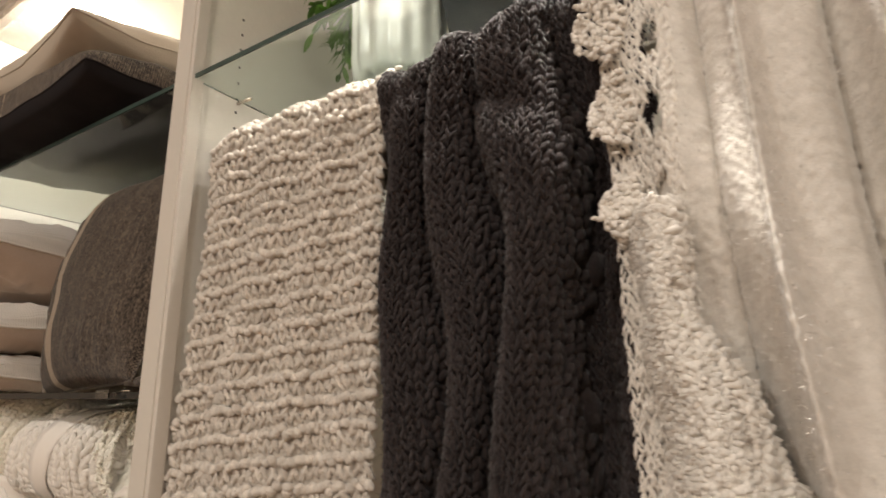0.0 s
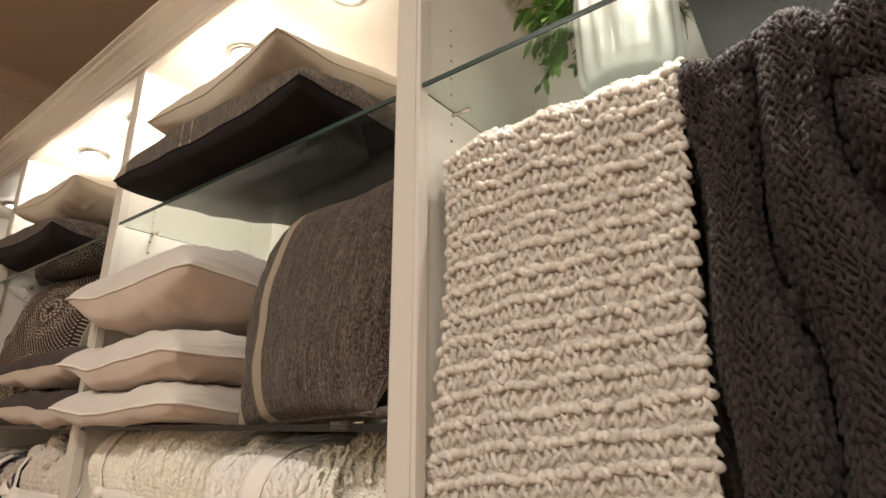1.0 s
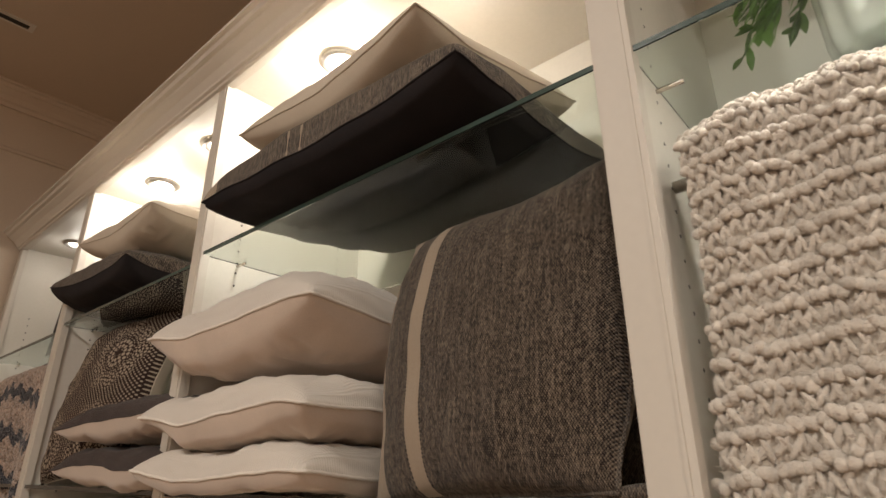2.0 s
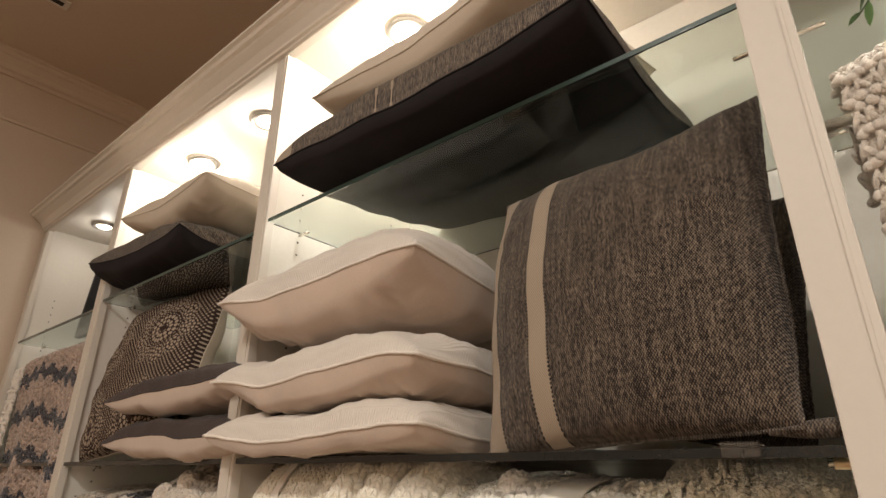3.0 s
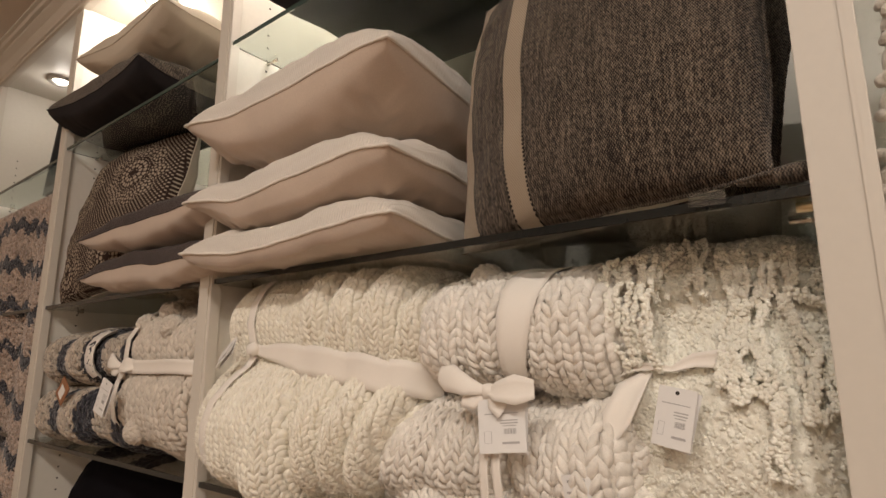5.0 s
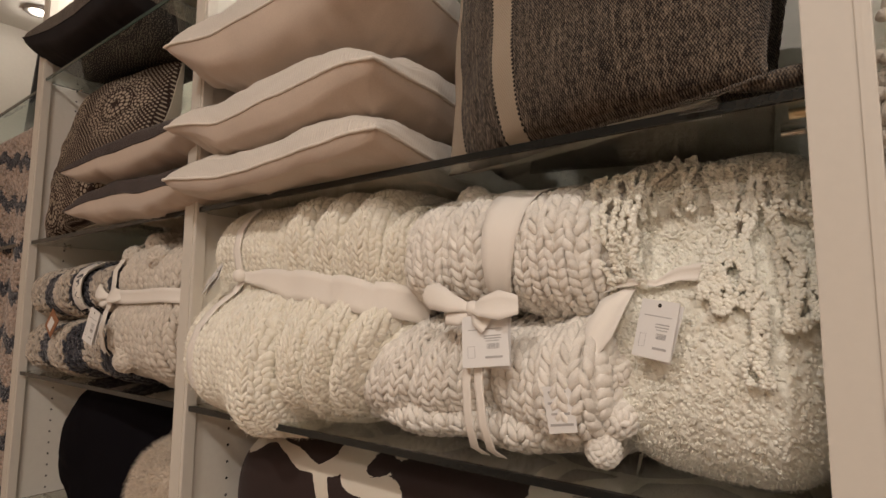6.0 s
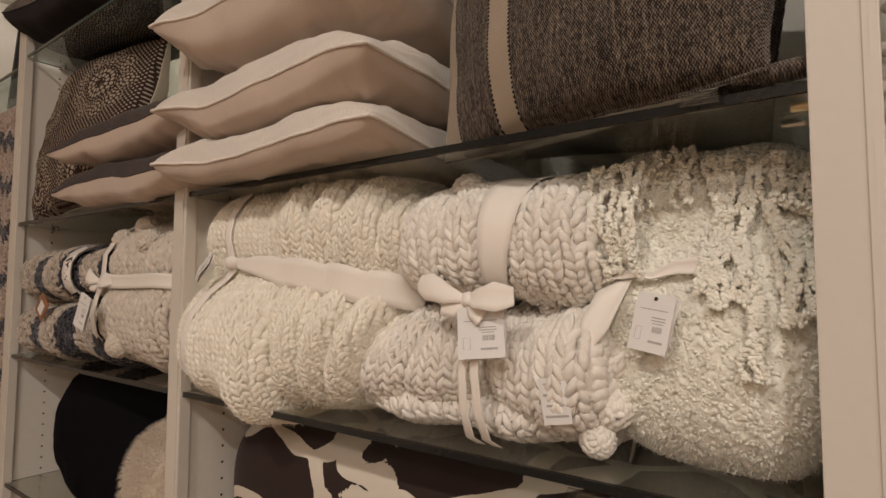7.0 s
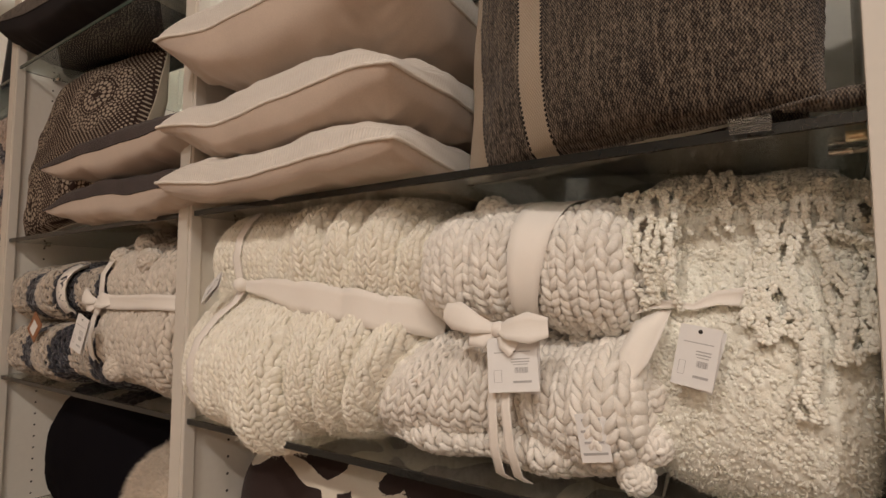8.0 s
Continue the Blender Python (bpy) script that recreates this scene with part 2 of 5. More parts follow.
def ribbed(name, col):
    """Fine ribbed knit: narrow ribs along the cloth, broken into small stitches."""
    m, nt, bsdf, vec = start_mat(name)
    sep = nt.nodes.new("ShaderNodeSeparateXYZ")
    nt.links.new(vec, sep.inputs[0])
    wob = calc(nt, "MULTIPLY", noise_of(nt, vec, 14, 2), 5.0)
    rib = calc(nt, "SINE", calc(nt, "ADD", calc(nt, "MULTIPLY", sep.outputs[0], 2 * math.pi / 0.0055), wob))
    knot = calc(nt, "SINE", calc(nt, "ADD", calc(nt, "MULTIPLY", sep.outputs[1], 2 * math.pi / 0.0045), calc(nt, "MULTIPLY", wob, 1.7)))
    h = calc(nt, "ADD", calc(nt, "MULTIPLY_ADD", knot, 0.45, rib), noise_of(nt, vec, 500, 3))
    tone = spread(nt, noise_of(nt, vec, 7, 3), 0.0, 1.0)
    base = mix_rgb(nt, tone, tuple(c * 0.93 for c in col), col)
    # shade in the grooves between ribs, mixed into the base colour
    nt.links.new(mix_rgb(nt, calc(nt, "MULTIPLY_ADD", rib, -0.06, 0.08, clamp=True), base, tuple(c * 0.5 for c in col)), bsdf.inputs["Base Color"])
    bsdf.inputs["Roughness"].default_value, bsdf.inputs["Specular IOR Level"].default_value = 0.9, 0.1
    bsdf.inputs["Sheen Weight"].default_value = 0.3
    add_bump(nt, bsdf, h, 0.5, 0.0018)
    return m


KNIT_WHITE = ribbed("ribbed_white_knit", (0.82, 0.75, 0.67))
SEAM = plain("cream_seam", (0.70, 0.60, 0.51), 0.85, 0.05, 8, 500, 0.4, 0.001, spec=0.12)
SEAM_WHITE = plain("white_knit_seam", (0.84, 0.77, 0.69), 0.9, 0.05, 8, 400, 0.6, 0.002, spec=0.1)
LINEN = plain("natural_linen", (0.62, 0.54, 0.44), 0.85, 0.06, 5, 450, 0.35, 0.001, sheen=0.15, spec=0.12)
DEEP_BLACK = plain("black_velvet", (0.007, 0.006, 0.008), 0.95, 0.15, 6, 500, 0.3, 0.001, spec=0.05)
# black cloth with lamp-flare haze put into its base colour, so lighter than black
BLACK_BACK = plain("hazed_black_cotton", (0.028, 0.025, 0.027), 0.9, 0.15, 6, 500, 0.3, 0.001, spec=0.12)
PURPLE = plain("mauve_grey_velvet", (0.052, 0.038, 0.036), 0.85, 0.25, 12, 400, 0.6, 0.002, sheen=0.15, spec=0.12)
TWEED = woven("grey_tweed", (0.020, 0.014, 0.012), (0.33, 0.26, 0.195), ((-0.30, -0.162), (-0.097, -0.065)))
TWEED_FLAT = woven("grey_tweed_banded", (0.05, 0.04, 0.035), (0.36, 0.29, 0.22), ((-0.06, -0.053), (-0.02, -0.013), (-0.35, -0.30)))
TWEED_PLAIN = woven("grey_tweed_plain", (0.05, 0.04, 0.035), (0.33, 0.27, 0.21))
ROSETTE = rosettes("rosette_print", (0.042, 0.026, 0.022), (0.45, 0.37, 0.29))
PETAL = petals("petal_pile", (0.035, 0.022, 0.02), (0.72, 0.64, 0.54))
CERAMIC = plain("white_ceramic", (0.78, 0.77, 0.72), 0.18, 0.02, 4, 40, 0.05)
LEAF = plain("leaf_green", (0.14, 0.28, 0.05), 0.5, 0.3, 30, 200, 0.2, island=0.3)
STEM = plain("stem_green", (0.09, 0.16, 0.05), 0.6, 0.2)
PETALS_WHITE = plain("white_petal", (0.8, 0.78, 0.74), 0.6)
YARN_OAT = yarn("oat_yarn", (0.78, 0.70, 0.61), (0.88, 0.81, 0.72), flecks=0.36, fleck_col=(0.56, 0.47, 0.39), bump=0.8, island=0.12)
YARN_DARK = yarn("charcoal_yarn", (0.033, 0.025, 0.025), (0.056, 0.044, 0.043), sheen=0.16)
YARN_FINE = yarn("white_boucle_fine", (0.74, 0.69, 0.62), (0.81, 0.76, 0.70), bump=0.25, island=0.04)
YARN_CREAM = yarn("cream_yarn", (0.97, 0.90, 0.76), (0.97, 0.93, 0.83), bump=0.2, island=0.04)
YARN_PEARL = yarn("pearl_grey_yarn", (0.90, 0.84, 0.76), (0.95, 0.90, 0.83), bump=0.25, island=0.06)
YARN_POM = yarn("grey_bobble_yarn", (0.66, 0.58, 0.49), (0.76, 0.68, 0.59), bump=0.3, island=0.06)
YARN_LOOP = yarn("ivory_loop_yarn", (0.97, 0.92, 0.80), (0.97, 0.95, 0.86), bump=0.2, island=0.04)
YARN_STRIPE_LIGHT = yarn("rose_beige_yarn", (0.42, 0.31, 0.25), (0.58, 0.46, 0.38), flecks=0.35, island=0.3)
YARN_STRIPE_BLUE = yarn("navy_yarn", (0.035, 0.036, 0.05), (0.08, 0.075, 0.085), island=0.35)
YARN_MARL = yarn("marled_yarn", (0.52, 0.43, 0.34), (0.68, 0.59, 0.49), flecks=0.38, fleck_col=(0.12, 0.10, 0.10), island=0.25)
FUR = yarn("cream_fur", (0.72, 0.60, 0.48), (0.80, 0.70, 0.58), fine=300)


# ---------------------------------------------------------------- mesh helpers
def thing(name, m, label, category, group="", kind=""):
    ob = new(name)
    ob.empty_display_size = 0.05
    ob.matrix_world = m
    return tagged(ob, label, category, group, kind)


def finish(name, bm, material, parent=None, label="", smooth=False, bevel=0.0):
    if bevel:
        bmesh.ops.bevel(bm, geom=list(bm.edges), offset=bevel, segments=2, profile=0.7, affect="EDGES")
    bmesh.ops.recalc_face_normals(bm, faces=bm.faces)
    me = bpy.data.meshes.new(name)
    bm.to_mesh(me)
    bm.free()
    for p in me.polygons:
        p.use_smooth = smooth
    me.materials.append(material)
    ob = new(name, me)
    if parent:
        ob.parent = parent
    return tagged(ob, label)


def part(name, bm, material, parent, label="", smooth=False, bevel=0.0):
    return finish(name, bm, material, parent, label, smooth, bevel)


def pydata(name, verts, faces, material, parent=None, label="", smooth=True, kind=""):
    me = bpy.data.meshes.new(name)
    me.from_pydata([tuple(v) for v in verts], [], faces)
    me.materials.append(material)
    me.polygons.foreach_set("use_smooth", [smooth] * len(me.polygons))
    ob = new(name, me)
    if parent:
        ob.parent = parent
    return tagged(ob, label, kind=kind)


def box(x0, x1, y0, y1, z0, z1, bm=None):
    bm = bm or bmesh.new()
    v = [bm.verts.new((x, y, z)) for x in (x0, x1) for y in (y0, y1) for z in (z0, z1)]
    for f in ((0, 1, 3, 2), (4, 6, 7, 5), (0, 4, 5, 1), (2, 3, 7, 6), (0, 2, 6, 4), (1, 5, 7, 3)):
        bm.faces.new([v[i] for i in f])
    return bm


def lathe(profile, n=32, bm=None, at=(0, 0, 0), flute=0.0, flutes=0):
    bm = bm or bmesh.new()
    rings = []
    for r, z in profile:
        ring = []
        for i in range(n):
            a = 2 * math.pi * i / n
            rr = r * (1 + flute * math.cos(flutes * a)) if flutes else r
            ring.append(bm.verts.new((at[0] + rr * math.cos(a), at[1] + rr * math.sin(a), at[2] + z)))
        rings.append(ring)
    for a, b in zip(rings, rings[1:]):
        for i in range(n):
            bm.faces.new((a[i], a[(i + 1) % n], b[(i + 1) % n], b[i]))
    return bm


def tube(points, r, n=6, bm=None):
    bm = bm or bmesh.new()
    pts = [Vector(p) for p in points]
    rings = []
    for i, p in enumerate(pts):
        d = (pts[min(i + 1, len(pts) - 1)] - pts[max(i - 1, 0)]).normalized()
        s = d.cross(Vector((0.31, 0.17, 0.93))).normalized()
        t = d.cross(s)
        rings.append([bm.verts.new(p + r * (math.cos(2 * math.pi * k / n) * s + math.sin(2 * math.pi * k / n) * t)) for k in range(n)])
    for a, b in zip(rings, rings[1:]):
        for k in range(n):
            bm.faces.new((a[k], a[(k + 1) % n], b[(k + 1) % n], b[k]))
    bm.faces.new(rings[0])
    bm.faces.new(rings[-1][::-1])
    return bm


def grid_faces(nu, nv, wrap=False):
    f = []
    for i in range(nu - (0 if wrap else 1)):
        for j in range(nv - 1):
            a, b = i * nv + j, ((i + 1) % nu) * nv + j
            f.append((a, b, b + 1, a + 1))
    return f


def sheet(name, fn, nu, nv, material, parent, label="", wrap=False, back=None):
    """A surface fn(u, v) -> array (n, 3), as a mesh; back: thickness to which its far side is moved."""
    u, v = np.meshgrid(np.linspace(0, 1, nu), np.linspace(0, 1, nv), indexing="ij")
    p = fn(u.ravel(), v.ravel())
    return pydata(name, p, grid_faces(nu, nv), material, parent, label)


# one lobe of yarn: a fat strand that runs along its own y and thins out at both ends
def lobe_form(n=6, rings=4):
    ts = np.linspace(0.08, 0.92, rings)
    vs, fs = [(0, -0.5, 0)], []
    for t in ts:
        r = math.sin(math.pi * t) ** 0.55
        for k in range(n):
            a = 2 * math.pi * k / n
            vs.append((0.5 * r * math.cos(a), t - 0.5, 0.5 * r * math.sin(a)))
    vs.append((0, 0.5, 0))
    end = len(vs) - 1
    for k in range(n):
        fs.append((0, 1 + (k + 1) % n, 1 + k))
        for j in range(rings - 1):
            a, b = 1 + j * n, 1 + (j + 1) * n
            fs.append((a + k, a + (k + 1) % n, b + (k + 1) % n, b + k))
        fs.append((end, 1 + (rings - 1) * n + k, 1 + (rings - 1) * n + (k + 1) % n))
    return np.array(vs, float), fs


LOBE, LOBE_SMALL = lobe_form(7, 5), lobe_form(5, 3)


def lobes_mesh(name, centre, along, normal, length, width, thick, material, parent, label="", form=LOBE, kind="stuff", bend=0.0):
    """Many strands at once: arrays of centres, directions along the strand, outward normals and sizes."""
    tv, tf = form
    along = along / np.linalg.norm(along, axis=1, keepdims=True)
    side = np.cross(along, normal)
    side /= np.linalg.norm(side, axis=1, keepdims=True) + 1e-9
    up = np.cross(side, along)
    k = len(centre)
    L, W, T = (np.broadcast_to(np.asarray(q, float), (k,))[:, None, None] for q in (length, width, thick))
    x, y, z = tv[None, :, 0:1], tv[None, :, 1:2], tv[None, :, 2:3]
    z2 = z * T - bend * T * (2 * y) ** 2
    p = centre[:, None] + x * W * side[:, None] + y * L * along[:, None] + z2 * up[:, None]
    verts = p.reshape(-1, 3)
    nv = len(tv)
    sizes = np.array([len(f) for f in tf])
    loops = np.concatenate([np.array(f) for f in tf])
    all_loops = (loops[None] + nv * np.arange(k)[:, None]).ravel()
    all_sizes = np.tile(sizes, k)
    me = bpy.data.meshes.new(name)
    me.vertices.add(len(verts))
    me.vertices.foreach_set("co", verts.ravel())
    me.loops.add(len(all_loops))
    me.loops.foreach_set("vertex_index", all_loops.astype(np.int32))
    me.polygons.add(len(all_sizes))
    me.polygons.foreach_set("loop_start", np.concatenate([[0], np.cumsum(all_sizes)[:-1]]).astype(np.int32))
    me.polygons.foreach_set("use_smooth", np.ones(len(all_sizes), bool))
    me.update(calc_edges=True)
    me.validate()
    me.materials.append(material)
    ob = new(name, me)
    if parent:
        ob.parent = parent
    return tagged(ob, label, kind=kind)


def frames_on(fn, u, v):
    e = 1e-3
    p = fn(u, v)
    du, dv = (fn(u + e, v) - fn(u - e, v)) / (2 * e), (fn(u, v + e) - fn(u, v - e)) / (2 * e)
    n = np.cross(dv, du)
    n /= np.linalg.norm(n, axis=1, keepdims=True) + 1e-12
    return p, du, dv, n


def knit(name, fn, nu, nv, material, parent, label="", garter=0, flip=1.0, fat=1.0, slant=24.0, jitter=0.12, seed=1, form=LOBE, keep=None, long=1.6, depth=0.62, proud=0.34):
    """Stitches laid on a surface: rows run along u, columns along v. Every stitch is a V of two strands; with garter, each garter-th row is a row of purl bumps."""
    rng = np.random.default_rng(seed)
    iu, iv = np.meshgrid(np.arange(nu), np.arange(nv), indexing="ij")
    iu, iv = iu.ravel(), iv.ravel()
    groups = []
    purl = (iv % garter == 0) if garter else np.zeros(len(iu), bool)
    for sgn in (-1, 1):
        sel = ~purl
        u = (iu[sel] + 0.5 + sgn * 0.23 + rng.normal(0, jitter * 0.35, sel.sum())) / nu
        v = (iv[sel] + 0.5 + rng.normal(0, jitter * 0.5, sel.sum())) / nv
        groups.append((u, v, sgn, False))
    if garter:
        for off in (0.0, 0.5):
            u = (iu[purl] + 0.25 + off + rng.normal(0, jitter * 0.4, purl.sum())) / nu
            v = (iv[purl] + 0.5 + (0.06 if off else -0.05) + rng.normal(0, jitter * 0.45, purl.sum())) / nv
            groups.append((u, v, 0, True))
    C, A, N, L, W, T = [], [], [], [], [], []
    for u, v, sgn, is_purl in groups:
        u, v = np.clip(u, 0.002, 0.998), np.clip(v, 0.002, 0.998)
        if keep is not None:
            ok = keep(u, v)
            u, v = u[ok], v[ok]
        p, du, dv, n = frames_on(fn, u, v)
        n = n * flip
        su, sv = np.linalg.norm(du, axis=1) / nu, np.linalg.norm(dv, axis=1) / nv
        tu, tv_ = du / (np.linalg.norm(du, axis=1, keepdims=True) + 1e-12), dv / (np.linalg.norm(dv, axis=1, keepdims=True) + 1e-12)
        k = len(u)
        if is_purl:
            a = tu + tv_ * rng.normal(0.42, 0.2, (k, 1))
            length, width = su * 0.92 * fat * rng.uniform(0.85, 1.2, k), sv * 0.60 * fat
            thick = np.minimum(su, sv) * 0.78
            p = p + n * (thick * proud)[:, None]
        else:
            ang = np.radians(slant + rng.normal(0, 7, k)) * sgn
            a = tv_ * np.cos(ang)[:, None] + tu * np.sin(ang)[:, None] - n * 0.26
            length, width = sv * long, su * 0.47 * fat
            thick = np.minimum(su, sv) * depth
            p = p + n * (thick * 0.25)[:, None]
        p = p + n * rng.normal(0, 0.06, k)[:, None] * thick[:, None]
        s = rng.uniform(0.88, 1.14, k)
        C.append(p), A.append(a), N.append(n), L.append(length * s), W.append(width * rng.uniform(0.9, 1.12, k)), T.append(thick * s)
    return lobes_mesh(name, np.concatenate(C), np.concatenate(A), np.concatenate(N), np.concatenate(L), np.concatenate(W), np.concatenate(T), material, parent, label, form, bend=0.25)


def fuzz(name, fn, count, length, material, parent, seed=3, flip=1.0, width=0.00035, droop=0.4):
    """Loose fibres that stand off the wool: bent slivers, too many to count."""
    rng = np.random.default_rng(seed)
    u, v = rng.uniform(0.01, 0.99, count), rng.uniform(0.01, 0.99, count)
    p, du, dv, n = frames_on(fn, u, v)
    n = n * flip
    d = n * rng.uniform(0.3, 1.0, (count, 1)) + rng.normal(0, 0.6, (count, 3))
    d /= np.linalg.norm(d, axis=1, keepdims=True)
    s = np.cross(d, rng.normal(0, 1, (count, 3)))
    s /= np.linalg.norm(s, axis=1, keepdims=True)
    ln = length * rng.uniform(0.4, 1.3, (count, 1))
    base = p + n * 0.003
    mid = base + d * ln * 0.6 + s * ln * 0.15
    tip = base + d * ln - np.array([0, 0, 1.0]) * ln * droop * 0.4 + s * ln * 0.3
    w = np.cross(d, s) * width
    verts = np.stack([base - w, base + w, mid - w * 0.8, mid + w * 0.8, tip], 1).reshape(-1, 3)
    faces = []
    for i in range(count):
        b = 5 * i
        faces += [(b, b + 1, b + 3, b + 2), (b + 2, b + 3, b + 4)]
    return pydata(name, verts, faces, material, parent, kind="stuff")


def skin(fn, off):
    """The cloth just under the tops of the stitches, so that little gap shows between them."""
    def at(u, v):
        p, _, _, n = frames_on(fn, np.clip(u, 0.004, 0.996), np.clip(v, 0.004, 0.996))
        return p + n * off
    return at


def vnoise(p, scale, seed=0.0):
    """Smooth, cheap wobble for arrays of points."""
    x, y, z = p[:, 0] * scale + seed, p[:, 1] * scale + 1.7 * seed, p[:, 2] * scale - seed
    return (np.sin(1.7 * x + 2.1 * np.sin(1.3 * y + z)) + np.sin(2.3 * y + 1.9 * np.sin(1.1 * z - x)) + np.sin(2.9 * z + 1.6 * np.sin(1.9 * x + y))) / 3


def lumpy(fn, off, scale, height, seed=0.0):
    """Looped pile: the cloth of skin() raised into small soft lumps."""
    base = skin(fn, off)

    def at(u, v):
        p, _, _, n = frames_on(fn, np.clip(u, 0.004, 0.996), np.clip(v, 0.004, 0.996))
        q = base(u, v)
        k = vnoise(q, scale, seed) + 0.7 * vnoise(q[:, [2, 0, 1]], scale * 1.9, seed + 4) + 0.5 * vnoise(q[:, [1, 2, 0]], scale * 0.45, seed + 9)
        return q + n * (height * k)[:, None]
    return at


# ---------------------------------------------------------------- cushions
def cushion(name, w, h, t, m, front, back, label, group="", pinch=0.07, seam=SEAM, seed=0.0, seam_r=0.0019, sag=0.0, wrinkle=0.006, ear=0.32, n=56, fatness=(1.0, 1.0), power=0.35, tilt_fn=None, flat=(9.0, 9.0), curl=0.0, soft=0.045, dents=0.012, pulls=()):
    """A stuffed square cushion: two covers that meet in a seam, edges drawn in between pointed corners. Local x is its width, y its height, z its front."""
    ob = thing(name, m, label, "cushion", group)
    g = np.linspace(-1, 1, n)
    g = np.sign(g) * np.abs(g) ** 0.62
    U, V = (a.ravel() for a in np.meshgrid(g, g, indexing="ij"))

    def outline(u, v):
        x = w / 2 * u * (1 - pinch * (1 - v ** 2) * np.abs(u) ** 1.5) * np.sqrt(1 - soft * np.abs(v) ** 5 * u * u)
        y = h / 2 * v * (1 - pinch * (1 - u ** 2) * np.abs(v) ** 1.5) * np.sqrt(1 - soft * np.abs(u) ** 5 * v * v)
        for su, sv, dx, dy in pulls:
            near = np.exp(-((u - su) ** 2 + (v - sv) ** 2) / 0.22)
            x, y = x + dx * near, y + dy * near
        return x, y

    def shift(x, y):
        p = np.stack([x, y, 0 * x], 1)
        z = 0.010 * vnoise(p, 5.0, seed) + 0.0035 * vnoise(p, 19.0, seed + 7) - sag * ((2 * x / w) ** 2 + (2 * y / h) ** 2) * 0.5 + curl * ((2 * x / w) * (2 * y / h)) ** 2
        return z if tilt_fn is None else z + tilt_fn(x / w * 2, y / h * 2)

    def side(sign, gain):
        x, y = outline(U, V)
        body = np.clip((1 - U ** 2) * (1 - V ** 2), 0, 1) ** power
        body *= 1 - ear * (U ** 2 * V ** 2)
        cap = flat[0] if sign > 0 else flat[1]
        body = ((body + 1e-6) ** -5 + cap ** -5) ** -0.2
        p = np.stack([x, y, 0 * x], 1)
        edge = np.clip(np.maximum(np.abs(U), np.abs(V)) - 0.45, 0, 1) * np.clip(1 - np.maximum(np.abs(U), np.abs(V)), 0, 1) * 4
        run = np.where(np.abs(U) > np.abs(V), V, U)
        folds = wrinkle * edge * (np.sin(26 * run + 5 * vnoise(p, 7, seed + 3)) + 0.6 * np.sin(57 * run + 6 * vnoise(p, 11, seed + 5)))
        slack = -dents * np.clip(vnoise(p, 5.5, seed + 11 + sign), 0, 1) ** 1.5 - 0.5 * dents * np.abs(vnoise(p, 13, seed + 2 + sign)) * np.clip(1.3 - body, 0, 1)
        z = sign * (t / 2 * gain * body + folds * body + slack * body + 0.3 * wrinkle * vnoise(p, 22, seed + sign) * body)
        return np.stack([x, y, z + shift(x, y)], 1)

    faces = grid_faces(n, n)
    pydata("front_cover", side(1, fatness[0]), faces, front, ob)
    pydata("back_cover", side(-1, fatness[1]), [f[::-1] for f in faces], back, ob)
    k = 60
    s = np.linspace(-1, 1, k)
    ring = np.concatenate([np.stack([s, -np.ones(k)], 1), np.stack([np.ones(k), s], 1)[1:], np.stack([-s, np.ones(k)], 1)[1:], np.stack([-np.ones(k), -s], 1)[1:-1]])
    x, y = outline(ring[:, 0], ring[:, 1])
    z = shift(x, y)
    bm, rings = bmesh.new(), []
    pts = [Vector(q) for q in zip(x, y, z)]
    for i, p in enumerate(pts):
        d = (pts[(i + 1) % len(pts)] - pts[i - 1]).normalized()
        sd = d.cross(Vector((0, 0, 1))).normalized()
        rr = seam_r * (1 + 0.18 * math.sin(i * 2.1))
        rings.append([bm.verts.new(p + rr * (math.cos(a) * sd + Vector((0, 0, math.sin(a))))) for a in (0, 1.257, 2.513, 3.77, 5.027)])
    for i in range(len(rings)):
        a, b = rings[i], rings[(i + 1) % len(rings)]
        for q in range(5):
            bm.faces.new((a[q], a[(q + 1) % 5], b[(q + 1) % 5], b[q]))
    part("seam", bm, seam, ob, smooth=True)
    return ob


def lying(x, y, z, turn=0.0, tip=0.0, lean=0.0):
    """Pose of a cushion on its back, its width along x."""
    return pose(x, y, z, tip, lean, turn)


def standing(x, y, z, back=12.0, turn=0.0, lean=0.0):
    """Pose of a cushion on its edge, facing the room."""
    return pose(x, y, z, 0, 0, turn) @ pose(0, 0, 0, 90 - back, 0, 0) @ pose(0, 0, 0, 0, 0, lean)


# ---------------------------------------------------------------- the room
FRONT, BACK, CEIL, TOP = 0.545, 1.03, 3.39, 2.59
WX0, WX1, WY0 = -3.75, 3.4, -4.2
tagged(finish("floor", box(WX0 - 0.1, WX1 + 0.1, WY0 - 0.1, BACK + 0.2, -0.1, 0.0), FLOOR_WOOD), "dark brown timber shop floor", "floor", kind="structure")
tagged(finish("ceiling", box(WX0 - 0.1, WX1 + 0.1, WY0 - 0.1, BACK + 0.2, CEIL, CEIL + 0.1), CEIL_PAINT), "matt tan painted shop ceiling", "ceiling", kind="structure")
tagged(finish("wall_north", box(WX0 - 0.1, WX1 + 0.1, BACK + 0.06, BACK + 0.2, 0, CEIL), WALL_PAINT), "beige painted wall behind the shelving", "wall", kind="structure")
tagged(finish("wall_south", box(WX0 - 0.1, WX1 + 0.1, WY0 - 0.1, WY0, 0, CEIL), WALL_PAINT), "beige painted shop wall", "wall", kind="structure")
tagged(finish("wall_east", box(WX1, WX1 + 0.1, WY0, BACK + 0.06, 0, CEIL), WALL_PAINT), "beige painted shop wall", "wall", kind="structure")
